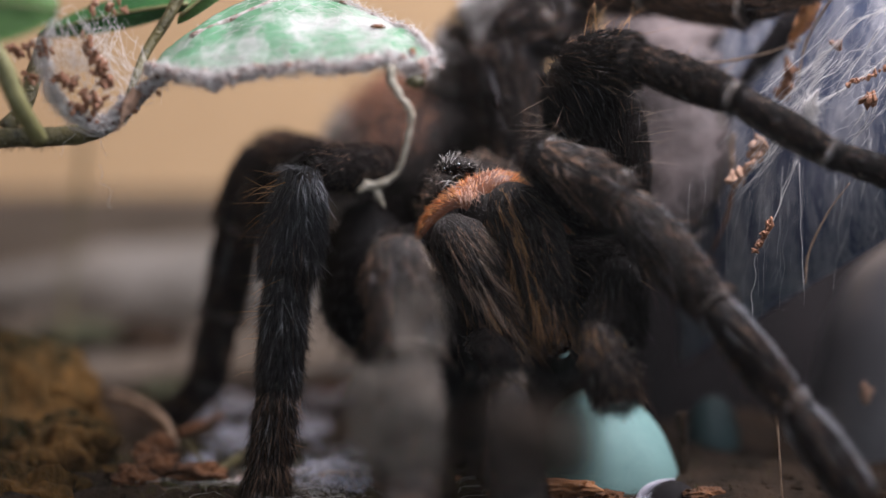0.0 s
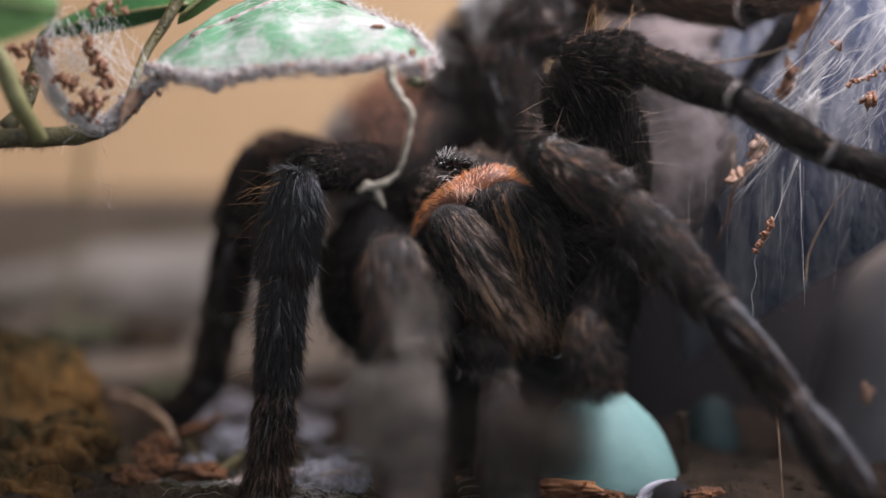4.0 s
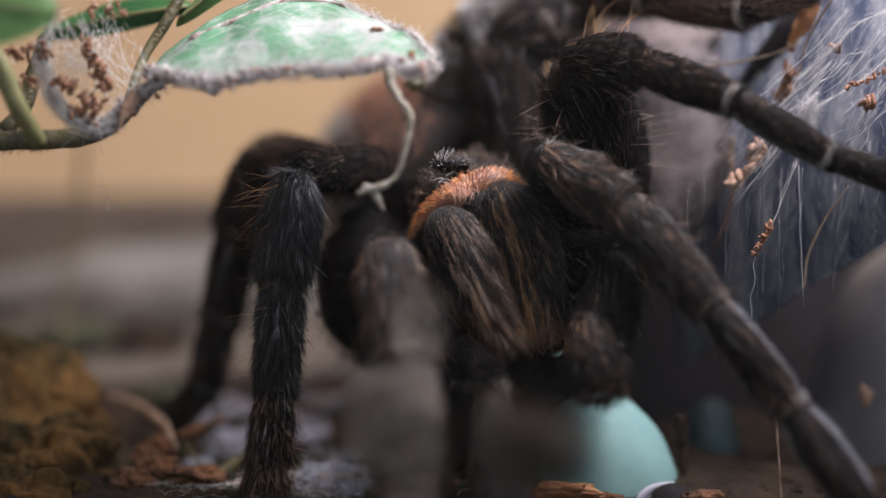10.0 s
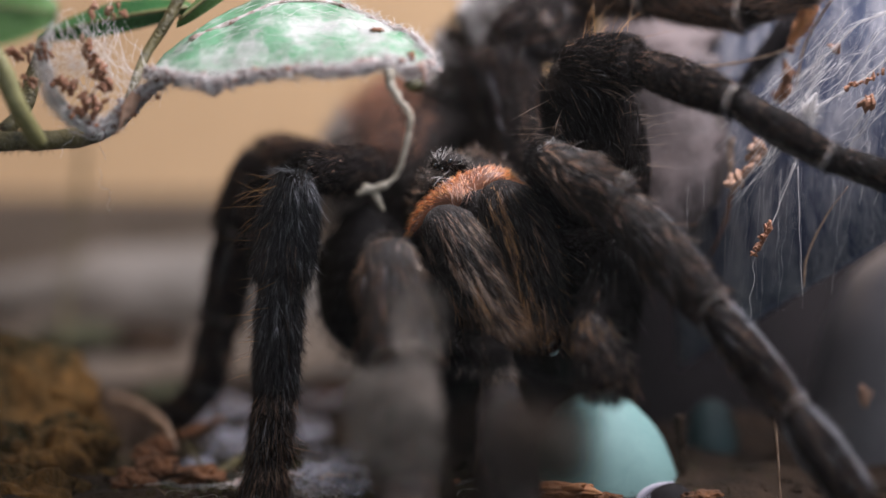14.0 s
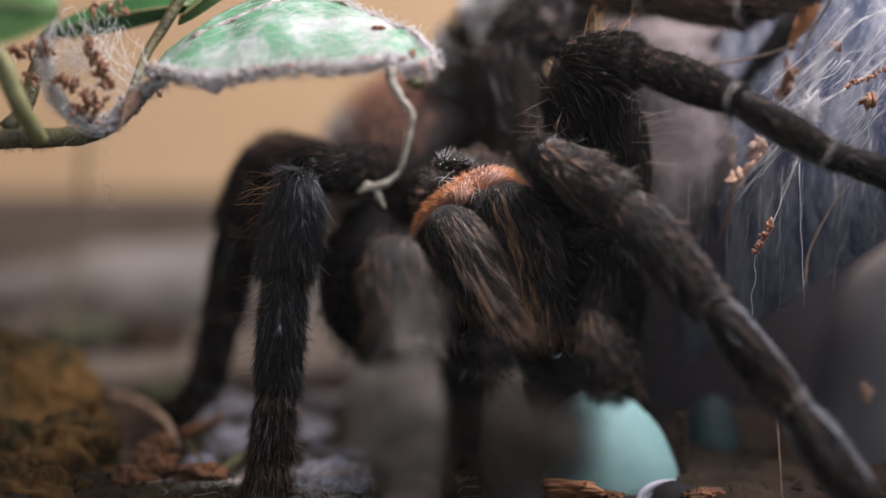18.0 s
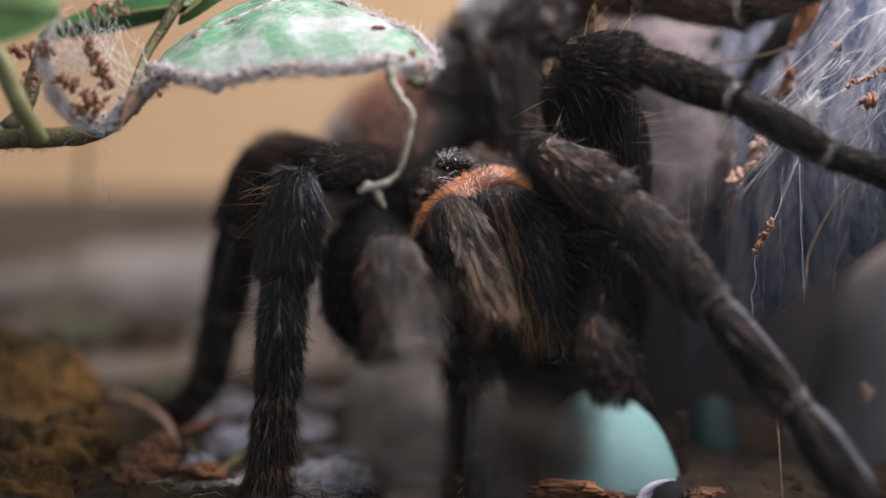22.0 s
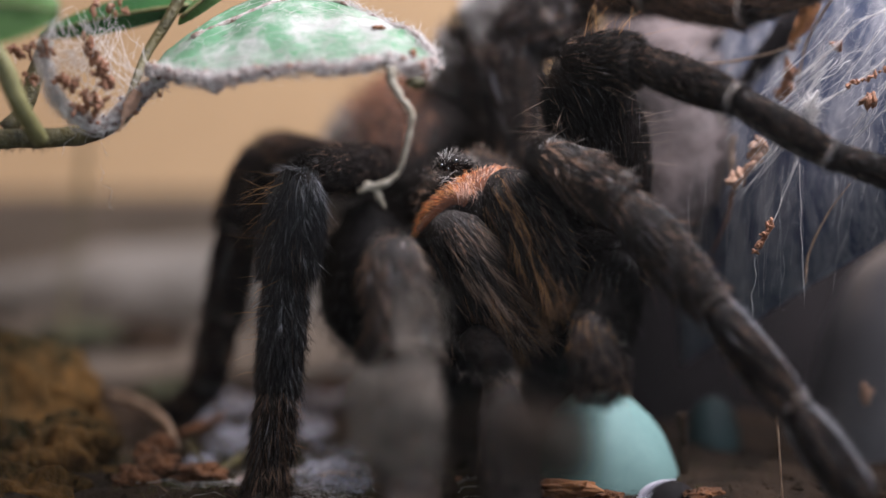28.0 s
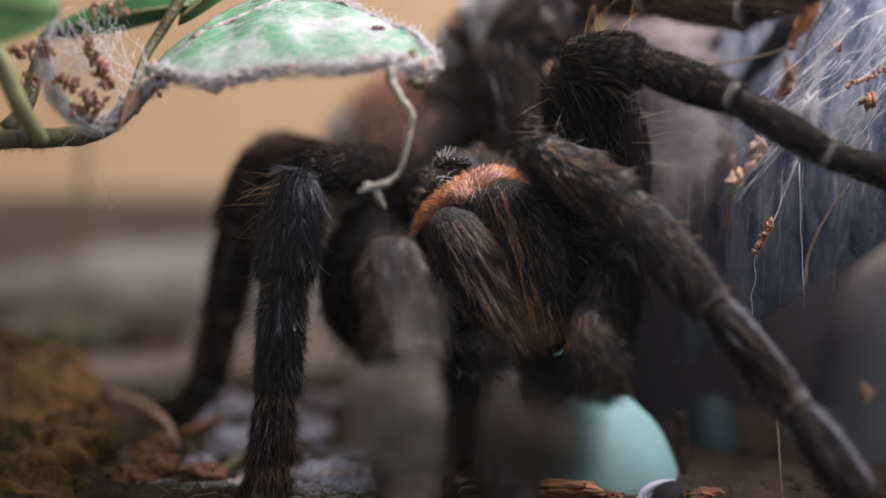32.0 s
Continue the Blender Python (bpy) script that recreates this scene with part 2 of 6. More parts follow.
def part(name, shape, parent, pivot=None, label=""):
    pivot = PIVOTS[parent.name] if pivot is None else Vector(pivot)
    ob = new(name, shape.mesh(name, pivot))
    ob.parent = parent
    ob.location = (pivot - PIVOTS[parent.name]) * MM
    PIVOTS[ob.name] = pivot
    return tagged(ob, label)


def smooth_path(points, steps=6):
    """A Catmull-Rom line through points."""
    p = np.asarray(points, float)
    if len(p) == 2:
        return p[0] + (p[1] - p[0]) * np.linspace(0, 1, steps + 1)[:, None]
    ext = np.vstack([2 * p[0] - p[1], p, 2 * p[-1] - p[-2]])
    out = []
    for i in range(1, len(ext) - 2):
        a, b, c, d = ext[i - 1:i + 3]
        for s in np.linspace(0, 1, steps, endpoint=False):
            out.append(0.5 * (2 * b + (c - a) * s + (2 * a - 5 * b + 4 * c - d) * s * s + (3 * b - a - 3 * c + d) * s ** 3))
    return np.array(out + [p[-1]])


def frames_along(path):
    tang = unit(np.gradient(path, axis=0))
    side = np.cross(tang[0], (0, 1, 0.13))
    if np.linalg.norm(side) < 0.2:
        side = np.cross(tang[0], (1, 0, 0))
    sides = []
    for t in tang:
        side = unit(side - t * (side @ t))
        sides.append(side)
    sides = np.array(sides)
    return tang, sides, np.cross(tang, sides)


def tube(shape, path, radii, sides=12, slot=0, flat=1.0, lumps=0.0, lump_size=2.0):
    """A round bar along path with a radius at each point; closed at both ends."""
    path = np.asarray(path, float)
    radii = np.interp(np.linspace(0, 1, len(path)), np.linspace(0, 1, len(np.atleast_1d(radii))), np.atleast_1d(radii))
    tang, u, w = frames_along(path)
    ang = np.linspace(0, 2 * np.pi, sides, endpoint=False)
    rings = path[:, None] + radii[:, None, None] * (u[:, None] * np.cos(ang)[None, :, None] + flat * w[:, None] * np.sin(ang)[None, :, None])
    if lumps:
        for i in range(len(path)):
            for j in range(sides):
                k = noise.noise(Vector(rings[i, j] / lump_size))
                rings[i, j] += (rings[i, j] - path[i]) * lumps * k
    n = len(path)
    verts = np.vstack([rings.reshape(-1, 3), path[:1], path[-1:]])
    i, j = np.meshgrid(np.arange(n - 1), np.arange(sides), indexing="ij")
    a, b = i * sides + j, i * sides + (j + 1) % sides
    quads = np.stack([a, b, b + sides, a + sides], -1).reshape(-1, 4)
    k = np.arange(sides)
    caps = np.vstack([np.stack([(k + 1) % sides, k, np.full(sides, n * sides)], -1),
                      np.stack([(n - 1) * sides + k, (n - 1) * sides + (k + 1) % sides, np.full(sides, n * sides + 1)], -1)])
    base = shape.count
    shape.add(verts, quads, slot)
    shape.faces.append(caps + base)
    shape.slots.append(np.full(len(caps), slot))


def blob(shape, centre, radii, slot=0, n=12, lumps=0.15, lump_size=0.6, turn=None):
    """A lumpy rounded body."""
    th, ph = np.linspace(0, np.pi, n), np.linspace(0, 2 * np.pi, 2 * n, endpoint=False)
    d = np.stack([np.sin(th)[:, None] * np.cos(ph), np.sin(th)[:, None] * np.sin(ph), np.cos(th)[:, None] + 0 * ph], -1).reshape(-1, 3)
    k = np.ones(len(d))
    if lumps:
        off = Vector(centre) * 3.1
        k = np.array([1 + lumps * noise.fractal(Vector(v) / lump_size + off, 1.0, 2.0, 3) for v in d])
    v = d * k[:, None] * np.asarray(radii, float)
    if turn is not None:
        v = v @ np.array(turn.to_3x3()).T
    v = v + np.asarray(centre, float)
    m = 2 * n
    i, j = np.meshgrid(np.arange(n - 1), np.arange(m), indexing="ij")
    a, b = i * m + j, i * m + (j + 1) % m
    shape.add(v, np.stack([a, a + m, b + m, b], -1).reshape(-1, 4), slot)
    return d, v


def hairs(shape, roots, ways, lengths, radius, slot=0, bend=(0, 0, -0.25), jitter=0.2, lock=0.13, lock_size=0.9):
    """Tapered curved hairs, one at each root."""
    roots, n = np.asarray(roots, float), len(roots)
    if n == 0:
        return
    q = roots / lock_size
    tuft = np.stack([np.sin(q @ np.array(k) + a) for k, a in (((2.1, 0.7, 1.3), 0.3), ((-1.2, 1.9, 1.7), 1.1), ((1.6, -1.4, 0.9), 2.2))], 1)
    tuft = tuft + np.stack([np.sin(2.3 * q @ np.array(k) + a) for k, a in (((0.9, 1.7, -1.1), 0.9), ((1.9, 0.4, 1.2), 2.7), ((-0.6, 1.1, 2.0), 0.2))], 1)
    ways = unit(unit(ways) + jitter * RNG.normal(size=(n, 3)) + lock * tuft)
    lengths = (np.zeros(n) + lengths) * RNG.uniform(0.6, 1.25, n)
    bends = np.asarray(bend, float) + 0.12 * RNG.normal(size=(n, 3))
    u = unit(np.cross(ways, RNG.normal(size=(n, 3))))
    w = np.cross(ways, u)
    r = (np.zeros(n) + radius) * RNG.uniform(0.7, 1.3, n)
    rings = []
    for s, taper in ((-0.04, 1.0), (0.5, 0.72)):
        c = roots + lengths[:, None] * (ways * s + bends * max(s, 0) ** 2)
        for q in range(3):
            a = 2 * np.pi * q / 3
            rings.append(c + (r * taper)[:, None] * (u * math.cos(a) + w * math.sin(a)))
    rings.append(roots + lengths[:, None] * (ways + bends))
    verts = np.stack(rings, 1).reshape(-1, 3)
    base = (np.arange(n) * 7)[:, None]
    quads = np.concatenate([base + np.array([[q, (q + 1) % 3, 3 + (q + 1) % 3, 3 + q]]) for q in range(3)])
    tris = np.concatenate([base + np.array([[3 + q, 3 + (q + 1) % 3, 6]]) for q in range(3)])
    start = shape.count
    shape.add(verts, quads, slot)
    shape.faces.append(tris + start)
    shape.slots.append(np.full(len(tris), slot))


def on_tube(path, radii, count, flat=1.0, span=(0.0, 1.0), around=None):
    """Random places on a tube: points, outward ways, ways along, and how far along each lies. around=(direction, spread)
    keeps those that face a direction."""
    path = np.asarray(path, float)
    radii = np.interp(np.linspace(0, 1, len(path)), np.linspace(0, 1, len(np.atleast_1d(radii))), np.atleast_1d(radii))
    tang, u, w = frames_along(path)
    s = RNG.uniform(span[0], span[1], count) * (len(path) - 1)
    i = np.minimum(s.astype(int), len(path) - 2)
    f = (s - i)[:, None]
    mixed = lambda arr: arr[i] * (1 - f) + arr[i + 1] * f
    a = RNG.uniform(0, 2 * np.pi, count)[:, None]
    out = mixed(u) * np.cos(a) + flat * mixed(w) * np.sin(a)
    p = mixed(path) + mixed(radii[:, None]) * out
    out, along = unit(out), unit(mixed(tang))
    if around is not None:
        keep = out @ unit(np.asarray(around[0], float)) > around[1]
        return p[keep], out[keep], along[keep], s[keep] / (len(path) - 1)
    return p, out, along, s / (len(path) - 1)


def thread(shape, a, b, radius=0.03, sag=0.4, slot=0, wobble=0.15, n=7):
    """A silk or root thread between two places."""
    s = np.linspace(0, 1, n)[:, None]
    p = np.asarray(a, float) * (1 - s) + np.asarray(b, float) * s
    p = p + np.array([0, 0, -sag]) * (4 * s * (1 - s)) + wobble * RNG.normal(size=(n, 3)) * (4 * s * (1 - s))
    tube(shape, smooth_path(p, 3), radius, 5, slot)


def ragged(shape, centre, size, slot=0):
    """One torn, uneven crumb."""
    turn = Euler(RNG.uniform(0, 3, 3)).to_matrix()
    blob(shape, centre, size * np.array((1.5, 0.8, 0.6)) * RNG.uniform(0.7, 1.2, 3), slot, 11, 0.6, 0.5, turn)


def grid_sheet(shape, f, nu, nv, thick, slot=0):
    """A sheet with thickness from f(u, v) -> place, u and v from 0 to 1."""
    p = np.array([[f(u, v) for v in np.linspace(0, 1, nv)] for u in np.linspace(0, 1, nu)])
    du, dv = np.gradient(p, axis=0), np.gradient(p, axis=1)
    nrm = unit(np.cross(du, dv))
    top, low = p + nrm * thick / 2, p - nrm * thick / 2
    verts = np.vstack([top.reshape(-1, 3), low.reshape(-1, 3)])
    i, j = np.meshgrid(np.arange(nu - 1), np.arange(nv - 1), indexing="ij")
    a = (i * nv + j).ravel()
    q = np.stack([a, a + nv, a + nv + 1, a + 1], -1)
    m = nu * nv
    faces = [q, q[:, ::-1] + m]
    edge = [k * nv for k in range(nu)], [k * nv + nv - 1 for k in range(nu)], list(range(nv)), [(nu - 1) * nv + k for k in range(nv)]
    for e in edge:
        e = np.array(e)
        faces.append(np.stack([e[:-1], e[1:], e[1:] + m, e[:-1] + m], -1))
    shape.add(verts, np.vstack(faces), slot)
    return p, nrm


def box(shape, lo, hi, slot=0):
    shape.smooth = False
    x0, y0, z0 = lo
    x1, y1, z1 = hi
    v = [(x, y, z) for x in (x0, x1) for y in (y0, y1) for z in (z0, z1)]
    shape.add(v, [(0, 1, 3, 2), (4, 6, 7, 5), (0, 4, 5, 1), (2, 3, 7, 6), (0, 2, 6, 4), (1, 5, 7, 3)], slot)


# ---- the tank ----
def ground_height(x, y):
    rise = 0.16 * max(y, 0.0) + 0.03 * min(y, 0.0)
    lump = 1.6 * noise.noise(Vector((x / 14.0, y / 14.0, 0.3))) + 0.7 * noise.noise(Vector((x / 4.0, y / 4.0, 5.1)))
    return rise + lump - 2.0


def build_tank():
    s = Shape(SOIL)
    grid_sheet(s, lambda u, v: (-130 + 260 * u, -48 + 160 * v, ground_height(-130 + 260 * u, -48 + 160 * v)), 150, 96, 1.0)
    thing("ground", s, "dark brown soil with bits of bark and silk", "ground", kind="structure")
    s = Shape(BEIGE_BOARD)
    box(s, (-130, 112, 31.4), (130, 118, 150))
    thing("wall_back", s, "plain beige board at the back of the tank", "wall", kind="structure")
    s = Shape(SHADED_DIRT_WALL)
    box(s, (-130, 112, -6), (130, 118, 31.4))
    thing("wall_base", s, "brown earth-stained foot of the back wall, darkened as the board's shadow", "wall", kind="structure")
    s = Shape(BEIGE_BOARD)
    box(s, (-136, -48, -6), (-130, 118, 150))
    thing("wall_left", s, "plain beige side board of the tank", "wall", kind="structure")
    s = Shape(GREY_PLASTIC)
    box(s, (130, -48, -6), (136, 118, 150))
    thing("wall_right", s, "dark grey side board of the tank", "wall", kind="structure")
    # the pane carries a painted haze over the whole view
    s = Shape(GLASS_HAZE)
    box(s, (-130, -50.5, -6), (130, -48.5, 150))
    thing("glass_front", s, "clear front glass with a faint added haze", "glass", kind="structure")


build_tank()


def build_bank():
    """A pale bank of gravel and soil that rises to the back wall."""
    s = Shape(PALE_SOIL)

    def spot(u, v):
        x, y = -130 + 260 * u, 60 + 51 * v
        return (x, y, ground_height(x, y) + 0.7 + 1.2 * min(v * 4, 1.0) + 0.8 * noise.noise(Vector((x / 9, y / 9, 2))))

    grid_sheet(s, spot, 120, 30, 1.0)
    thing("ground_bank", s, "pale gravelly bank rising to the back wall", "ground", kind="structure")


build_bank()


def build_stone():
    """The pale ledge behind, far out of focus."""
    s = Shape(PALE_STONE)
    grid = smooth_path([(-74.56, 96, 20.79), (-51.48, 94, 20.37), (-37.09, 92, 20.81), (-20.19, 94, 20.66), (-10.31, 97, 19.42)], 8)
    tube(s, grid + np.array((0, 2, -2.2)), [1.2, 3.0, 6.0, 6.6, 6.2, 4.4], 18, 0, 0.9, 0.12, 5.0)
    thing("stone", s, "long pale grey stone lying before the back wall", "stone", (0, 95, 20))


build_stone()


def build_far_clods():
    """Soft lumps on the bank behind the legs."""
    for at, r, mat, label in (((-35.32, 72, 12.02), (5.0, 4.0, 3.6), SOIL, "dark brown clod of earth on the bank"), ((-43.91, 72, 13.78), (6.0, 4.0, 1.6), FAR_MOSS, "olive tuft of moss on the bank"),
                              ((-31.23, 52, 7.61), (4.0, 3.5, 1.6), FAR_MOSS, "olive tuft of moss on the bank")):
        s = Shape(mat)
        blob(s, at, r, 0, 18, 0.3, 0.6)
        thing("clod", s, label, "clod", at, "clods on the bank")


build_far_clods()


# ---- the tarantula ----
SPIDER = thing("tarantula", None, "large black hairy tarantula with an orange fringe over its jaws", "spider", (3.26, 12, 22.31))


def limb(name, a, b, radii, parent, hair, pivot=None, label="", middle=None, joint=True, flat=1.0, lay=0.87, bristles=()):
    """One limb segment from a to b. hair: rows of (count, length, thickness, slot, span)."""
    s = Shape(CHITIN, DARK_HAIR, BROWN_HAIR, GREY_HAIR, GOLD_HAIR, JOINT_SKIN, GLEAM_HAIR, SILK, BRONZE_HAIR, BLUE_HAIR, SHADED_VELVET_HAIR)
    pts = [a, b] if middle is None else [a, middle, b]
    path = smooth_path(pts, 14 if middle is None else 7)
    r = 0.84 * np.interp(np.linspace(0, 1, len(path)), np.linspace(0, 1, len(radii)), radii)
    ends = np.sqrt(np.clip(1 - (np.abs(np.linspace(-1, 1, len(path))) ** 16), 0.6, 1))
    tube(s, path, r * ends, 16, 10 if hair[0][3] == 10 else 0, flat, 0.06, 3.0)
    if joint:
        tang = unit(path[-1] - path[-2])
        tube(s, [path[-1] - tang * 0.35, path[-1], path[-1] + tang * 0.3], [r[-1] * 0.95, r[-1] * 1.04, r[-1] * 0.9], 16, 5, flat)
        p, out, along, _ = on_tube([path[-1] - tang * 0.4, path[-1]], r[-1] * 0.95, 300)
        hairs(s, p, out * 0.5 + along, 0.6, 0.026, 3, (0, 0, -0.1), 0.4)
        hairs(s, p[::3], out[::3] * 0.7 + along[::3], 0.8, 0.03, 6, (0, 0, -0.1), 0.3)
    for end, sign in ((path[0], -1), (path[-1], 1)):
        d = unit(RNG.normal(size=(500, 3)))
        cap = 10 if hair[0][3] == 10 else 1
        axis = sign * unit(path[-1] - path[0])
        d = d[d @ axis > -0.1]
        hairs(s, end - axis * r[0] * 0.3 + d * r[0 if sign < 0 else -1] * 0.85, d + unit(path[-1] - path[0]) * 0.9, 1.2, 0.034, cap, (0, 0, -0.15), 0.15)
    for count, length, thick, slot, span in hair:
        p, out, along, _ = on_tube(path, r * ends, count, flat, span)
        hairs(s, p, (1 - lay) * out + lay * along, length, thick, slot, (0, 0, -0.12), 0.08, 0.02)
    for count, length, thick, slot, span, facing, spread, way in bristles:
        p, out, along, _ = on_tube(path, r * ends, count, flat, span, (facing, spread))
        if slot in (2, 3, 6, 8) and count > 300 and length > 1.0:
            axis = unit(path[-1] - path[0])
            across = (p - np.outer(p @ axis, axis) * 0.82) / 0.75
            keep = np.array([noise.noise(Vector(q)) for q in across]) > 0.08
            p, out = p[keep], out[keep]
        hairs(s, p, out + np.array(way, float), length, thick, slot, (0.06, 0, -0.1) if slot in (6, 9) else (0.15, 0, -0.1), 0.1 if slot in (6, 9) and length > 1.9 else 0.25 if length > 1.2 else 0.5)
    return part(name, s, parent, pivot, label)


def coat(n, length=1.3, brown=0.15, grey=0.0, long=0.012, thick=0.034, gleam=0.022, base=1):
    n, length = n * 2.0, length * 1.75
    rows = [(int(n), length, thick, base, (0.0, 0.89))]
    # a few pale hairs as painted gleam
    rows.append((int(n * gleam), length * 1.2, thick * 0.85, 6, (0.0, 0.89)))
    if brown:
        rows.append((int(n * brown), length * 1.1, thick, 2, (0.05, 0.92)))
    if grey:
        rows.append((int(n * grey), length * 1.1, thick, 3, (0.0, 0.94)))
    if long:
        rows.append((int(n * long), length * 1.9, thick * 0.8, 2, (0.1, 0.95)))
    return rows


LEGS = {}


def leg(key, knots, radii, coats, label="", foot=-1, middles=(), bristles=(), joints=(1, 2, 3)):
    """Five segments through six knots; the whole leg turns about its foot."""
    names = ("leg", "patella", "tibia", "metatarsus", "tarsus")
    root = None
    for i in range(5):
        r = radii[i]
        made = limb(names[i], knots[i], knots[i + 1], r, root or SPIDER, coats[i], knots[foot] if root is None else None,
                    label if root is None else "", dict(middles).get(i), joint=i in joints, bristles=dict(bristles).get(i, ()))
        if root is None:
            root = made
            LEGS[key] = root
    return root


def build_legs():
    # left first leg, close to the glass
    leg("near", [(-1.0, 8, 19.6), (-5.15, -10, 24.49), (-3.62, -15, 13.9), (-3.31, -19, 3.22), (-3.08, -21, 0.43), (-3.27, -23, -1.01)],
        [(2.6, 1.5), (3.1, 3.4, 3.8, 3.9), (2.9, 3.1, 3.1, 2.99),
         (2.46, 2.56), (2.45, 1.59)],
        [coat(1200), coat(3200, 1.5, 0.06, 0.0), coat(3000, 1.6, 0.05, 0.05, base=10), coat(700, 1.5, 0.2, 0.1), coat(700, 1.5, 0.3, 0.3)],
        "dark front leg with long grey-brown hair",
        bristles=((1, [(1800, 3.2, 0.044, 2, (0, 0.9), (-0.35, -0.9, 0), 0.4, (0, 0, -5)), (2400, 3.0, 0.046, 8, (0, 0.95), (0.3, -0.9, 0), 0.4, (0, 0, -5)),
                       (400, 1.6, 0.036, 2, (0, 0.9), (-0.95, -0.2, 0), 0.9, (-0.2, 0, -1.5))]),
                  (2, [(500, 1.4, 0.036, 3, (0, 1), (1, -0.1, 0), 0.8, (0.2, 0, -1.2))])))
    # left second leg
    leg("left", [(-7.13, 13, 32.94), (-14.5, 1, 31.9), (-15.8, -1, 22.37), (-16.5, -1, 10.4), (-17.2, -1, 3.82), (-17.75, -1, -1.24)],
        [(2.5, 2.4, 1.9), (2.5, 3.0, 2.95, 2.4), (2.1, 2.2, 2.1, 1.95),
         (1.95, 1.95), (1.9, 2.2, 1.58)],
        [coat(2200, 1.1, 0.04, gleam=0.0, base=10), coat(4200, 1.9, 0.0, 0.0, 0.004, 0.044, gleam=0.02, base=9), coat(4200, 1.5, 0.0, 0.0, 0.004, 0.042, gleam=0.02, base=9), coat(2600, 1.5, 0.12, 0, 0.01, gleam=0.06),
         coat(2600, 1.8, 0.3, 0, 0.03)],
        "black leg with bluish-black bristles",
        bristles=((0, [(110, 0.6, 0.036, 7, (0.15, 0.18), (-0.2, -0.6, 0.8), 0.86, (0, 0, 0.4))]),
                  # slot 6: pale streaks painted in as highlights
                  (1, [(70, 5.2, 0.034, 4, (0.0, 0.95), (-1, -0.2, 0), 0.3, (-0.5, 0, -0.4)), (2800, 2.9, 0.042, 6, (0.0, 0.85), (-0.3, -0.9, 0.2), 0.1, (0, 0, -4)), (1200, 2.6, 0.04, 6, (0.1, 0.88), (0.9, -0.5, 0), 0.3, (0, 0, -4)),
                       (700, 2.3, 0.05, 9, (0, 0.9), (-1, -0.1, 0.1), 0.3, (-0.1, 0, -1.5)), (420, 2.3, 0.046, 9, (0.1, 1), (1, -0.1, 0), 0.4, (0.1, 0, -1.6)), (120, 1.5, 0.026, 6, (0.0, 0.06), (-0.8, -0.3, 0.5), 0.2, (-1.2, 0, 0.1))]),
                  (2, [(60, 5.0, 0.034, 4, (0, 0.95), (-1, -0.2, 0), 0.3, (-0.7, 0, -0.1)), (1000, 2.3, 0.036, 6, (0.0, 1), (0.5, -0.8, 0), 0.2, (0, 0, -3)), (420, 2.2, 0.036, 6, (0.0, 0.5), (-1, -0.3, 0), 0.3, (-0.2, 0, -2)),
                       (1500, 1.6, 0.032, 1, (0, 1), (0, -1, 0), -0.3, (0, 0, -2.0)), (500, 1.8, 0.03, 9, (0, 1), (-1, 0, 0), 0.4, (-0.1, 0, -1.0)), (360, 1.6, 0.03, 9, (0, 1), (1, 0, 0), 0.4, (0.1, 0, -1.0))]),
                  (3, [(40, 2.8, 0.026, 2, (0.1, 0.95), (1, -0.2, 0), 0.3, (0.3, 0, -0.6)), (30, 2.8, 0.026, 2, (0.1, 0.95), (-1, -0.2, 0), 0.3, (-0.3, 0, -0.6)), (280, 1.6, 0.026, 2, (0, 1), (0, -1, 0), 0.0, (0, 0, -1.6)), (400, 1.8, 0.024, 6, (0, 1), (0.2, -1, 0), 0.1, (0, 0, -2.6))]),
                  (4, [(60, 2.4, 0.026, 2, (0, 0.8), (0, -1, 0), -0.6, (0, 0, -1.0)), (420, 1.6, 0.026, 2, (0, 1), (0, -1, 0), -0.2, (0, 0, -1.4))])))
    # left third leg, behind
    leg("far", [(-7.89, 16, 31.71), (-18.33, 25, 34.07), (-21.8, 27, 26.48), (-23.7, 28, 16.77), (-25.6, 29, 9.44), (-29.07, 30, 5.62)],
        [(2.94, 3.13), (3.62, 3.51, 3.03), (2.65, 2.2), (2.05, 1.85), (1.8, 1.34)],
        [coat(900, base=10), coat(1600, 1.4, 0.05, base=10), coat(1500, 1.4, 0.05, base=10), coat(900, 1.4, 0.05, base=10), coat(700, 1.3, 0.1, base=10)],
        "black hairy hind leg standing on the soil")
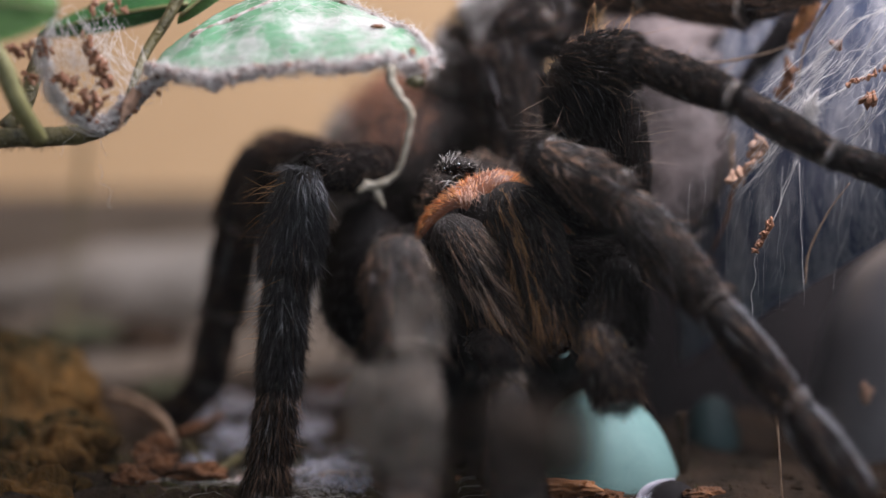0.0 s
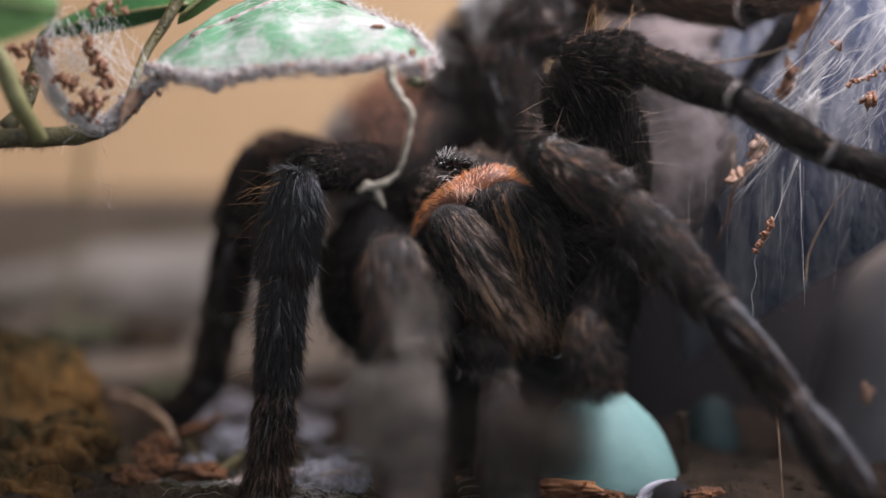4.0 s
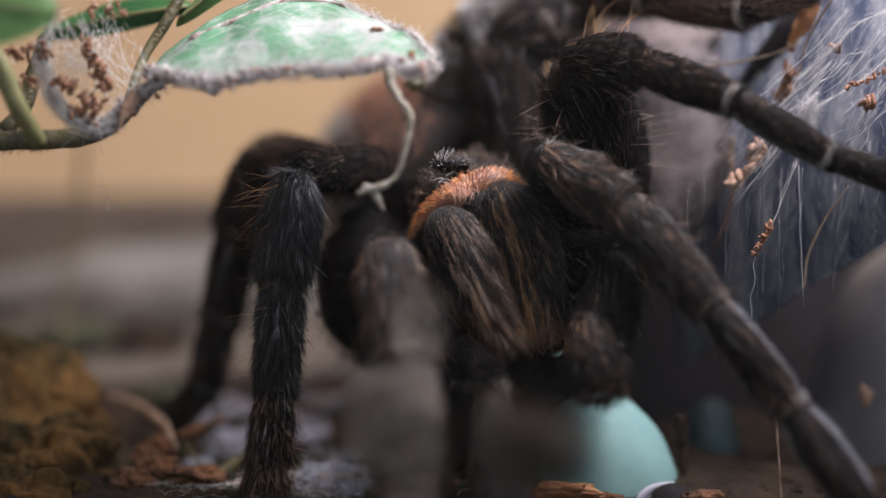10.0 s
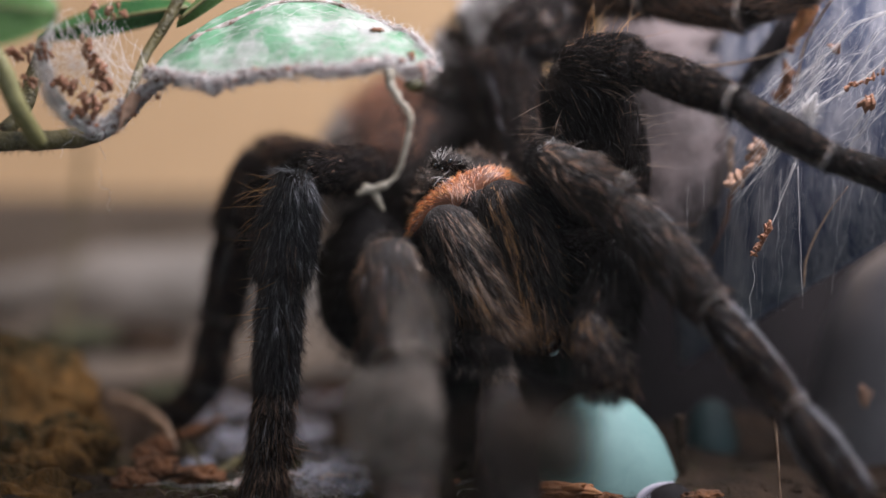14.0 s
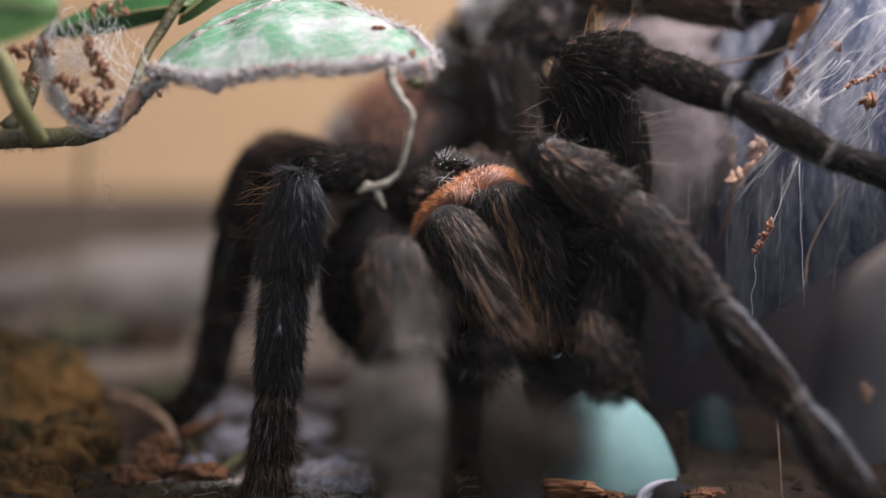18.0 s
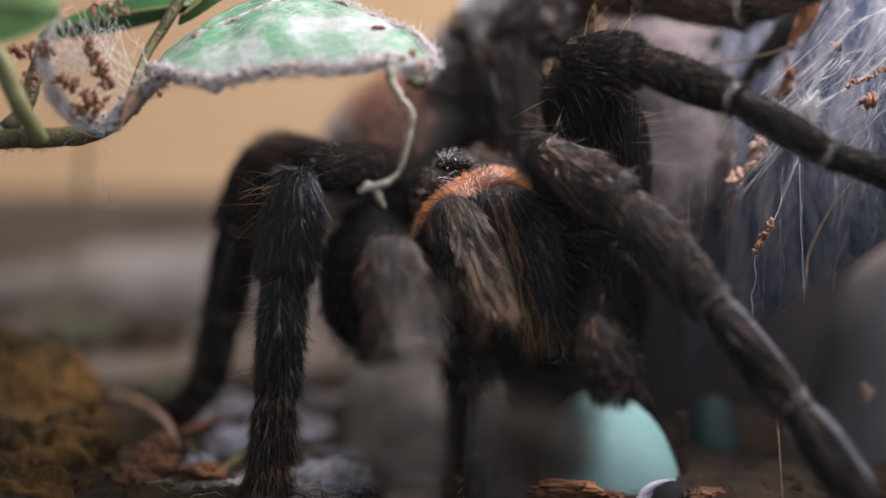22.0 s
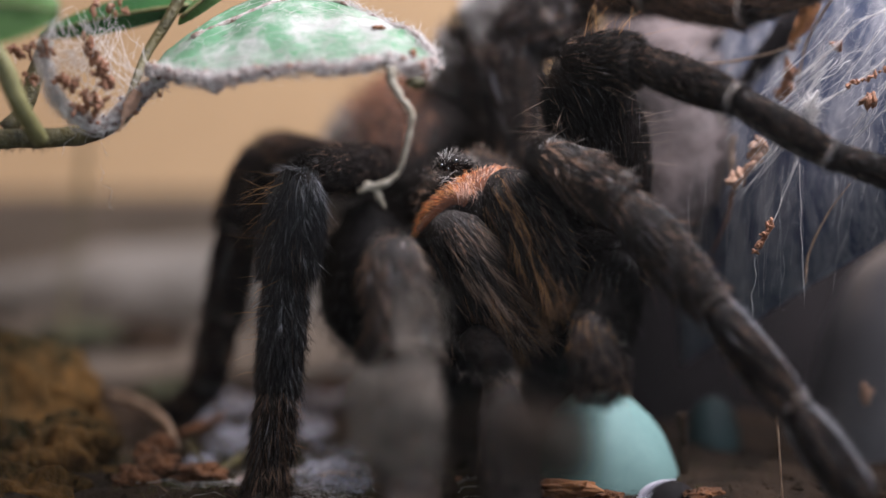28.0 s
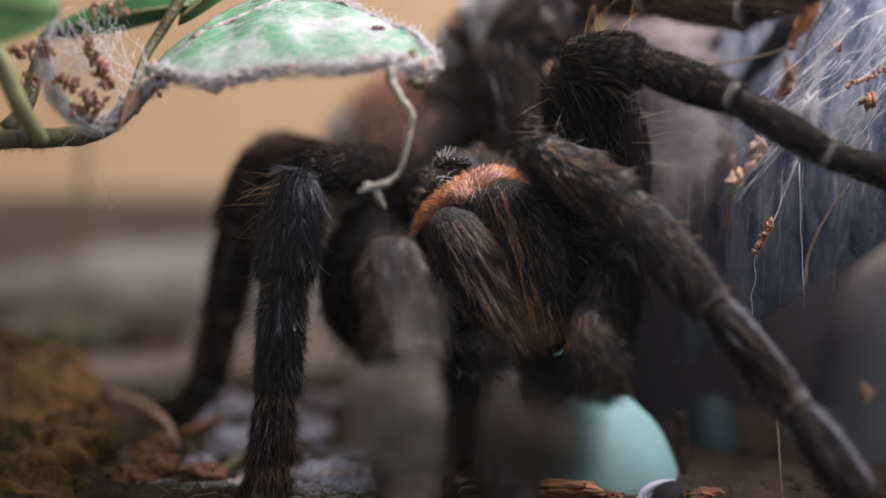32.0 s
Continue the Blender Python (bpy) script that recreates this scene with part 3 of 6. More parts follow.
    # right first leg, reaching down towards the glass
    leg("right_near", [(14.6, 9, 25.4), (9.67, -5, 33.61), (17.26, -7, 28.92), (25.94, -12, 18.66), (33.4, -16, 8.86), (39.19, -20, 0.62)],
        [(3.0, 2.0), (2.2, 2.9, 2.75), (2.34, 2.77, 2.49, 1.71),
         (1.65, 2.08, 2.02, 1.53), (1.47, 1.95, 1.95, 1.62)],
        [coat(1300, 1.3, 0.0, gleam=0.0, base=10), coat(3200, 1.3, 0.06, 0.0), coat(3400, 1.3, 0.03, 0.0), coat(2600, 1.2, 0.05, 0.0, base=10), coat(2400, 1.2, 0.05, 0.0, base=10)],
        "dark grey-brown front leg with pale joints",
        bristles=((1, [(700, 2.4, 0.048, 2, (0, 1), (-0.2, -0.8, 0.4), 0.2, (2.4, 0, -1.5)), (420, 2.2, 0.046, 3, (0, 1), (0.2, -0.6, 0.6), 0.2, (2.4, 0, -1.5)), (36, 2.6, 0.014, 2, (0, 0.8), (-0.5, -0.4, 0.8), 0.4, (0.3, 0, 0.5)), (700, 0.8, 0.03, 7, (0.9, 1), (0.5, -0.2, 0.85), 0.55, (0.8, 0, -0.4)), (120, 0.6, 0.022, 7, (0.0, 0.06), (0.2, -0.5, 0.8), 0.6, (0.2, 0, 0.4))]),
                  # slot 6: pale hair along the edges as painted rim light
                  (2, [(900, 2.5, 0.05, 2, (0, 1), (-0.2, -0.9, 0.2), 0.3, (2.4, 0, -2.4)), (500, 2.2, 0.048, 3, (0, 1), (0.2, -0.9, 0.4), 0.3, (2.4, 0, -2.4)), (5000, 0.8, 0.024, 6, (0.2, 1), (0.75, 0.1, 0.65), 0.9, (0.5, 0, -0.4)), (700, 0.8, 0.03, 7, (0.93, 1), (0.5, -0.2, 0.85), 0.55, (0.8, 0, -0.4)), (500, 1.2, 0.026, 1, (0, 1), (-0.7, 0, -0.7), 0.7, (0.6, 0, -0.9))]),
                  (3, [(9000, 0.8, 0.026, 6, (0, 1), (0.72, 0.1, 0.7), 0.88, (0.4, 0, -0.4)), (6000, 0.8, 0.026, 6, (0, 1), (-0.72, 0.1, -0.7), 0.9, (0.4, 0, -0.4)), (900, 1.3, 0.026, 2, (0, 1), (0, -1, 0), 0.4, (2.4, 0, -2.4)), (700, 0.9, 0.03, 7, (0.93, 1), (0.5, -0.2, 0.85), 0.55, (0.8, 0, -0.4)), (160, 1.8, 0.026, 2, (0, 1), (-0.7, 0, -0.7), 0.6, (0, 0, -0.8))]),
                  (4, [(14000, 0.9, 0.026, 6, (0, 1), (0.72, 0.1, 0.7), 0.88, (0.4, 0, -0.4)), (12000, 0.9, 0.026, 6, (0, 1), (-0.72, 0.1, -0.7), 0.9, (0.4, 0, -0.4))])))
    # right second leg, stretched to the plastic
    leg("right_upper", [(16.07, 9, 26.66), (12.76, 0.5, 42.8), (18.96, -4, 42.68), (28.26, -9, 38.79), (37.6, -9, 33.29), (47.32, -7, 30.13)],
        [(5.99, 6.06, 5.2, 3.15), (2.92, 3.35, 2.79), (1.9, 2.34, 2.22, 1.66),
         (1.6, 1.93, 1.54), (1.43, 1.75, 1.43)],
        [coat(4200, 1.2, 0.01, 0.0, 0.004, 0.026, gleam=0.004, base=10), coat(4200, 1.0, 0.04, 0, 0.004, 0.026, gleam=0.006, base=10), coat(4200, 0.6, 0.06, 0, 0.003, 0.024, gleam=0.006, base=10), coat(3200, 0.5, 0.06, 0, 0.003, 0.024, gleam=0.006, base=10), coat(2400, 0.5, 0.06, 0, 0.003, 0.024, gleam=0.006, base=10)],
        "black leg stretched sideways with pale bands at the joints", joints=(2, 3), middles=((0, (15.51, 4, 35.74)),),
        bristles=((0, [(80, 4.2, 0.03, 8, (0.2, 0.95), (-1, -0.3, 0.2), 0.3, (-0.6, 0, 0.5)), (700, 1.4, 0.022, 1, (0.0, 1), (1, -0.2, 0), 0.5, (0, 0, 0.2)), (150, 3.0, 0.024, 8, (0.0, 1), (1, -0.2, 0), 0.5, (0, 0, 0.1))]),
                  (1, [(60, 4.6, 0.03, 4, (0.0, 0.95), (0, -0.3, 1), 0.4, (0.5, 0, 0.3)), (500, 1.2, 0.026, 1, (0, 1), (0, 0, 1), 0.4, (0.7, 0, 0)), (110, 1.2, 0.02, 2, (0, 1), (0, -0.8, 0.5), 0.2, (1.6, 0, 0.2))]),
                  (2, [(420, 1.1, 0.026, 1, (0, 1), (0, 0, 1), 0.5, (0.8, 0, 0)), (420, 1.1, 0.026, 1, (0, 1), (0, 0, -1), 0.5, (0.8, 0, -0.4)), (20, 2.8, 0.014, 4, (0.1, 0.9), (0, 0, 1), 0.5, (0.8, 0, 0.3)), (260, 1.0, 0.02, 2, (0, 1), (0, -1, 0), 0.2, (2, 0, -0.6)), (299, 0.4, 0.03, 8, (0.965, 1), (0, -1, 0.2), -0.3, (0.2, 0, -0.2))]),
                  (3, [(200, 0.8, 0.024, 1, (0, 1), (0, 0, 1), 0.5, (0.8, 0, 0)), (4000, 0.6, 0.026, 3, (0, 1), (-0.3, -0.3, -0.9), 0.88, (1.2, 0, -0.6)), (299, 0.4, 0.03, 8, (0.965, 1), (0, -1, 0.2), -0.3, (0.2, 0, -0.2))]),
                  (4, [(700, 0.6, 0.026, 3, (0, 1), (-0.3, -0.3, -0.9), 0.9, (1.2, 0, -0.6))])))
    # right third leg, behind the second
    leg("right_mid", [(9.53, 18, 30.57), (6.78, 20, 45.48), (11.0, 20, 48.2), (13.8, 22, 46.9), (16.68, 26, 40.99), (18.5, 26, 30.71)],
        [(4.1, 3.76), (3.9, 3.9), (3.5, 3.2), (2.39, 2.18), (2.06, 1.69)],
        [coat(2200, 1.5, 0.03, 0.0, base=10), coat(1200, 1.5, 0.06, 0.0, base=10), coat(900, base=10), coat(700), coat(500)],
        "dark brown leg bent high beside the body",
        bristles=((0, [(60, 4.2, 0.018, 2, (0.2, 1), (-0.6, -0.8, 0.2), 0.2, (-0.5, 0, 0.2))]),))
    # right fourth leg, behind and above
    leg("right_back", [(2.22, 34, 36.4), (2.8, 28, 47.15), (13.06, 26, 51.87), (21.5, 15, 50.72), (30.89, 8, 48.72), (37.5, 5, 50.92)],
        [(3.7, 3.91), (4.01, 3.75), (2.78, 2.64), (2.52, 2.39), (2.15, 1.67)],
        [coat(900, 1.3, 0.2, 0.6), coat(1800, 1.5, 0.1, 1.2), coat(900, 1.2, 0.5), coat(1200, 1.2, 0.8), coat(600, 1.2, 0.5)],
        "grey-brown hind leg raised behind the others",
        bristles=((0, [(2200, 1.4, 0.03, 7, (0.3, 1), (-0.9, -0.4, 0.3), 0.4, (0, 0, 0.6))]), (1, [(2600, 1.4, 0.03, 7, (0, 0.6), (-0.6, -0.7, 0.4), 0.2, (0.5, 0, 0.3))])))


build_legs()


def build_body():
    s = Shape(CHITIN, DARK_HAIR, BROWN_HAIR, GREY_HAIR)
    c = (3.37, 11, 28.01)
    d, v = blob(s, c, (6.1, 11.5, 5.69), 0, 20, 0.04)
    keep = RNG.integers(0, len(d), 5200)
    jit = v[keep] + RNG.normal(size=(len(keep), 3)) * 0.35
    hairs(s, jit, d[keep] * 0.35 + np.array([0, 1.0, 0.15]), 0.9, 0.04, 1)
    hairs(s, jit[::4], d[keep][::4] * 0.4 + np.array([0, 1.0, 0.2]), 1.1, 0.04, 2)
    hairs(s, jit[::6], d[keep][::6] * 0.5 + np.array([0, 1.0, 0.2]), 0.9, 0.04, 3)
    carapace = part("carapace", s, SPIDER, c, "black carapace with short grey and brown hair")
    # the mound with the eyes
    s = Shape(CHITIN, DARK_HAIR, GREY_HAIR, BROWN_HAIR, SILK)
    e = np.array((1.02, 2.5, 32.8))
    d, v = blob(s, e, (1.9, 1.5, 1.0), 0, 12, 0.06)
    keep = RNG.integers(0, len(d), 260)
    hairs(s, v[keep], d[keep] * 0.5 + np.array([0.2, 0.5, 0.2]), 0.7, 0.03, 2, (0, 0, -0.1), 0.3)
    for k, at in enumerate(((-0.34, 1.4, 33.28), (0, 1.4, 33.45), (0.34, 1.2, 33.22))):
        base = np.array(at) + RNG.normal(size=(5, 3)) * 0.12
        hairs(s, base, (-0.35 + 0.35 * k, -0.3, 1.0), 1.1, 0.03, 4, (0.1, -0.1, -0.1), 0.3)
    base = np.array((-1.24, 0.9, 31.74)) + RNG.normal(size=(12, 3)) * np.array((0.7, 0.2, 0.4))
    hairs(s, base, (-0.5, -0.4, 0.5), 0.8, 0.036, 2, (0, 0, -0.3), 0.6)
    base = np.array((0.62, 0.2, 31.28)) + RNG.normal(size=(9, 3)) * np.array((0.8, 0.2, 0.3))
    hairs(s, base, (-0.7, -0.5, 0.1), 1.8, 0.02, 4, (0, 0, -0.5), 0.5)
    mound = part("eye_mound", s, carapace, e, "small mound with a cluster of shiny eyes")
    PIVOTS[mound.name] = Vector(e)
    for at, r in (((1.07, 0.85, 32.87), 0.36), ((-0.34, 1.2, 32.49), 0.28), ((2.15, 1.4, 32.89), 0.24), ((0.34, 0.9, 32.14), 0.22)):
        s = Shape(EYE_BLACK)
        blob(s, at, (r, r, r), 0, 10, 0)
        eye = part("eye", s, SPIDER, at, "shiny black eye")
        EYES.append((eye, Vector(at)))
    # the orange fringe that arches over the jaws, dipping between them; its hair fans out from the dip
    s = Shape(RUST_SKIN, ORANGE_HAIR, PALE_HAIR, BROWN_HAIR, MEMBRANE, DARK_HAIR, GOLD_HAIR)
    inner = smooth_path([(-2.49, 1.2, 25.87), (-1.64, 0.9, 26.77), (-0.68, 0.6, 27.67), (0.62, 0.3, 28.51), (1.58, 0.2, 28.57), (2.48, 0.3, 28.01), (3.27, 0.4, 29.14),
                         (4.4, 0.5, 29.98), (5.71, 0.7, 30.5), (6.84, 1.0, 30.5), (7.99, 1.6, 30.0), (9.99, 2.6, 28.49), (12.3, 3.6, 26.05)], 8)
    outer = smooth_path([(-2.89, 1.8, 26.15), (-2.44, 1.6, 27.57), (-1.47, 1.4, 29.04), (0.06, 1.2, 30.28), (1.75, 1.0, 31.35), (2.88, 1.0, 31.86), (4.02, 1.1, 32.2),
                         (5.15, 1.3, 32.43), (6.4, 1.6, 32.15), (7.26, 2.0, 31.65), (8.57, 2.6, 30.59), (10.3, 3.4, 29.07), (12.5, 4.4, 26.34)], 8)
    last = len(inner) - 1

    def band(u, v):
        i = min(int(u * last), last - 1)
        f = u * last - i
        p = (inner[i] * (1 - f) + inner[i + 1] * f) * (1 - v) + (outer[i] * (1 - f) + outer[i + 1] * f) * v
        p[1] -= 0.75 * math.sin(math.pi * (0.15 + 0.75 * v)) - 0.3
        return p

    grid_sheet(s, band, 96, 10, 0.3)
    tube(s, inner + np.array((0, 0.75, -0.25)), [0.3, 0.55, 0.6, 0.6, 0.6, 0.55, 0.4, 0.2, 0.1], 12, 4, 0.6)
    dip = np.array((2.2, 0.4, 27.6))
    for count, reach, thick, slot, lo, hi, stray in ((1500, 1.4, 0.030, 1, 0.0, 0.72, 0.07), (600, 1.3, 0.028, 2, 0.36, 0.66, 0.09), (160, 1.0, 0.018, 2, 0.0, 0.40, 0.3),
                                                     (900, 1.0, 0.02, 3, 0.0, 0.74, 0.2), (900, 0.9, 0.022, 5, 0.0, 0.74, 0.2), (420, 1.5, 0.018, 6, 0.70, 1.0, 0.2)):
        u, v = RNG.uniform(lo, hi, count), RNG.uniform(0.02, 0.95, count) ** 1.15
        if slot == 1:
            keep = RNG.uniform(size=count) > 0.75 * np.exp(-((u - 0.5) / 0.11) ** 2)
            u, v = u[keep], v[keep]
        if slot in (3, 5):
            v *= 0.35
        root = np.array([band(a, b) for a, b in zip(u, v)])
        along = np.array([band(a, 1.0) - band(a, 0.0) for a in u])
        sweep = np.array([band(max(a - 0.03, 0), 0.6) - band(a + 0.03, 0.6) for a in u])
        lean = np.clip(1.25 - 2.8 * u, -0.4, 1.1)[:, None]
        way = 0.6 * unit(along) + 0.3 * unit(root - dip) + lean * unit(sweep) + np.array((0, -0.16, 0))
        hairs(s, root, way, reach * (1 - 0.45 * v), thick, slot, (-0.05, 0.2, -0.15), stray, 0.14, 0.4)
    base = dip + np.array((-0.3, -0.2, 1.0)) + RNG.normal(size=(160, 3)) * np.array((0.55, 0.12, 0.5))
    hairs(s, base, unit(base - dip) + np.array((0, -0.3, 0.2)), 1.1, 0.022, 5, (0, 0.1, -0.1), 0.25)
    base = np.array((1.6, -0.35, 30.2)) + RNG.normal(size=(80, 3)) * np.array((1.0, 0.12, 0.4))
    hairs(s, base, (0.1, -0.6, -0.5), 1.1, 0.022, 2, (0.1, 0, -0.3), 0.5)
    fringe = part("fringe", s, SPIDER, c, "orange fringe of short dense hair")
    # the chest and the roots of the legs, shade put into their near-black hair
    s = Shape(SHADE_HAIR, SHADE_HAIR)
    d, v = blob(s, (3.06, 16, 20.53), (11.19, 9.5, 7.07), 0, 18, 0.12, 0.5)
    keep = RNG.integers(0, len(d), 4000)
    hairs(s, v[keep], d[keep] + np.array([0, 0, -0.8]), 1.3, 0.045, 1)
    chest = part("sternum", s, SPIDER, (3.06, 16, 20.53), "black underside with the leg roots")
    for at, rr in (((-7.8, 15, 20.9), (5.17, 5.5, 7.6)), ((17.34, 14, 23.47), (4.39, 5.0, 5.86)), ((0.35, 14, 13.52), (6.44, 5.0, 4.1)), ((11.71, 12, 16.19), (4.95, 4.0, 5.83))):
        s = Shape(*[SHADE_HAIR if at[0] < 10 else SHADED_VELVET_HAIR] * 2)
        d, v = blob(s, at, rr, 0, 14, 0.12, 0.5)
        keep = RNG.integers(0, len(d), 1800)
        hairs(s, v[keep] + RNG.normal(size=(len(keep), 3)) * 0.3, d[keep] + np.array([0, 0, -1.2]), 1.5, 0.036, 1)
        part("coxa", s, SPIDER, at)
    # the abdomen behind
    s = Shape(RUST_SKIN, RUST_HAIR, GREY_HAIR, DARK_HAIR, CHITIN)
    a = (-2.62, 38, 32.79)
    turn = Euler((0, radians(-18), 0)).to_matrix()
    d, v = blob(s, a, (10.72, 15, 9.35), 4, 24, 0.04, 0.5, turn)
    keep = RNG.integers(0, len(d), 16000)
    q, dq = v[keep] + RNG.normal(size=(len(keep), 3)) * np.array((0.8, 0.5, 0.8)), d[keep]
    rim = dq[:, 0] < -0.45
    hairs(s, q[rim], dq[rim] * 0.8 + np.array([0, 0.4, 0]), 1.5, 0.05, 2)
    mid = (~rim) & (dq[:, 0] < 0.25) & (dq[:, 2] > 0.1)
    hairs(s, q[mid], dq[mid] * 0.5 + np.array([0, 0.6, 0.2]), 1.7, 0.05, 1)
    rest = ~(rim | mid)
    hairs(s, q[rest], dq[rest] * 0.5 + np.array([0, 0.6, 0.2]), 1.5, 0.05, 3)
    abdomen = part("abdomen", s, SPIDER, a, "brown abdomen with rust and grey hair")
    return carapace, fringe, mound


EYES = []
CARAPACE, FRINGE, MOUND = build_body()


def chelicera(points, radii, seed_gold, pivot, inner, hook, reach):
    """One stout jaw with long hair lying along it, and its fang folded under the end."""
    s = Shape(CHITIN, DARK_HAIR, BROWN_HAIR, GREY_HAIR, GOLD_HAIR, BRONZE_HAIR)
    path = smooth_path(points, 8)
    tube(s, path, radii, 20, 0, 1.05, 0.04, 2.0)
    front = ((0, -1, 0.1), -0.4)
    axis = unit(path[-1] - path[0])
    # rows: how many, stretch of the jaw, lift, length, thickness, colour, facing, stray, and whether they stand in streaks
    rows = [(9000, (0.02, 0.97), 0.13, 1.5, 0.036, 1, front, 0.12, False), (1000, (0.02, 0.42), 0.5, 0.3, 0.018, 3, front, 0.3, False),
            (420, (0.8, 1.0), 0.5, 1.9, 0.02, 4, front, 0.25, False), (160, (0.5, 0.95), 0.4, 3.0, 0.015, 4, front, 0.2, False)]
    if seed_gold:
        rows += [(4200, (0.16, 0.84), 0.16, 3.0, 0.026, 4, ((-0.6, -0.8, 0.1), 0.86), 0.06, True), (1500, (0.08, 0.9), 0.16, 2.4, 0.032, 2, ((-0.4, -0.85, 0.1), 0.55), 0.10, True),
                 (160, (0.2, 0.8), 0.34, 3.8, 0.016, 4, (inner, 0.6), 0.12, False), (500, (0.1, 0.4), 0.16, 1.4, 0.016, 2, front, 0.15, True)]
    else:
        rows += [(3400, (0.24, 0.84), 0.15, 3.2, 0.024, 5, (inner, 0.35), 0.07, True), (3000, (0.2, 0.9), 0.14, 2.8, 0.025, 2, front, 0.08, True),
                 (300, (0.55, 0.95), 0.18, 2.8, 0.03, 4, (inner, 0.2), 0.10, True), (160, (0.25, 0.85), 0.3, 3.6, 0.016, 5, (inner, 0.4), 0.12, False)]
    for count, span, rise, length, thick, slot, facing, stray, streaks in rows:
        p, out, along, at = on_tube(path, radii, count, 1.05, span, facing)
        if streaks:
            across = (p - np.outer((p - path[0]) @ axis, axis) * 0.9) / 0.55
            keep = np.array([noise.noise(Vector(q)) for q in across]) > 0.05
            p, out, along = p[keep], out[keep], along[keep]
        hairs(s, p, rise * out + 0.95 * along, length, thick, slot, (0.02, 0.06, -0.08), stray, 0.04, 1.4)
    body = part("chelicera", s, SPIDER, pivot, "stout dark jaw with long brown hair")
    tip = path[-1]
    s = Shape(FANG_BLACK)
    fang = smooth_path([tip + reach * np.array(h) + np.array((0, -0.8, 0)) for h in hook], 5)
    tube(s, fang, [0.85 * reach, 0.75 * reach, 0.5 * reach, 0.06], 12)
    return body, part("fang", s, body, tip, "black curved fang")


LEFT_JAW, LEFT_FANG = chelicera([(0.34, 1.2, 27.9), (0.79, 0, 26.42), (2.47, -1.2, 23.16), (4.25, -2.6, 19.3), (5.8, -3.8, 16.13), (6.46, -4.2, 14.92)],
                     [0.9, 2.82, 3.16, 2.74, 1.95, 0.67], False, (0.91, 2, 26.32), (0.5, -0.8, 0.2),
                     ((0, 0.6, 0.7), (0.5, 0.6, -0.6), (0.6, 1.6, -1.2), (0.2, 3.0, -0.9)), 0.75)
RIGHT_JAW, RIGHT_FANG = chelicera([(5.91, 2.6, 30.53), (6.34, 1.6, 29.04), (8.02, 0.6, 25.75), (9.44, -1.2, 21.25), (10.41, -2.8, 17.06), (10.67, -3.4, 15.46)],
                      [1.01, 3.16, 3.5, 3.03, 2.07, 0.67], True, (6.14, 3, 29.17), (-0.9, -0.45, 0.1),
                      ((0.3, 0.4, 0.9), (0.4, 0.2, -0.9), (-0.4, 0.3, -2.0), (-1.9, 0.8, -2.1)), 1.45)


def build_palps():
    # base=10: the feelers' shade is put into their hair colour
    right = limb("pedipalp", (12.35, 5, 24.63), (17.22, -3, 22.38), (2.85, 2.94, 2.68), SPIDER, coat(1400, 1.3, 0.0, gleam=0.0, base=10), (16.27, -3, 22.38),
                 "thick hairy feeler ending in a blunt pad", joint=False)
    limb("palp_tibia", (17.11, -3, 22.66), (15.33, -8, 16.34), (2.57, 3.11, 2.54), right, coat(2600, 1.5, 0.0, 0.0, 0.004, gleam=0.01, base=10), joint=False)
    limb("palp_tarsus", (13.7, -8, 17.9), (14.2, -11, 10.5), (1.87, 2.75, 2.96, 2.19), right,
         coat(2600, 1.2, 0.08, 0.0, 0.02, gleam=0.006, base=10) + [(170, 2.0, 0.034, 4, (0.02, 0.4))], joint=False,
         bristles=((260, 1.4, 0.026, 3, (0.1, 0.95), (1, -0.4, 0), 0.3, (0.2, 0, -0.8)), (120, 1.4, 0.026, 1, (0.1, 1), (0, -0.4, -1), 0.2, (0.1, 0, -0.4)), (260, 1.9, 0.018, 4, (0.05, 0.5), (-0.9, -0.5, 0), 0.6, (0.3, 0, -1.6))))
    left = limb("pedipalp", (-0.81, 8, 22.33), (3.28, 1, 15.01), (2.51, 2.82, 2.34), SPIDER, coat(1200, 1.3, 0.0, gleam=0.0, base=10), (3.68, -4, 15.14),
                "thick hairy feeler with a pale tip")
    limb("palp_tibia", (3.15, -1, 15.51), (5.07, -8, 12.92), (1.69, 1.68, 1.34), left, coat(1200, 1.2, 0.0, 0.0, gleam=0, base=10), joint=False)
    limb("palp_tarsus", (5.32, -6, 12.3), (6.74, -13, -2.3), (1.44, 2.54, 3.07, 3.16, 2.39), left,
         coat(1600, 1.3, 0.03, 0.0, gleam=0.0) + [(200, 1.9, 0.022, 3, (0.0, 0.16))], joint=False,
         bristles=((260, 1.1, 0.02, 3, (0.0, 0.08), (0, -0.8, 0.6), 0.0, (0.3, 0, -0.5)), (120, 2.4, 0.02, 8, (0.0, 0.12), (0, -1, 0), 0.0, (0.4, 0, -1.8))))
    s = Shape(GREY_HAIR, BRONZE_HAIR)
    base = np.array((4.85, -8, 12.15)) + RNG.normal(size=(150, 3)) * np.array((0.9, 0.25, 0.3))
    hairs(s, base, np.array((0.15, -0.5, -0.5)), 1.2, 0.02, 0, (0.1, 0, -0.3), 0.5)
    hairs(s, base[::3] + np.array((0.4, 0, -0.2)), np.array((0.3, -0.3, -0.9)), 2.6, 0.018, 1, (0.1, 0, -0.1), 0.25)
    part("tuft", s, left, None, "pale tuft of hair")
    return right, left


RIGHT_PALP, LEFT_PALP = build_palps()


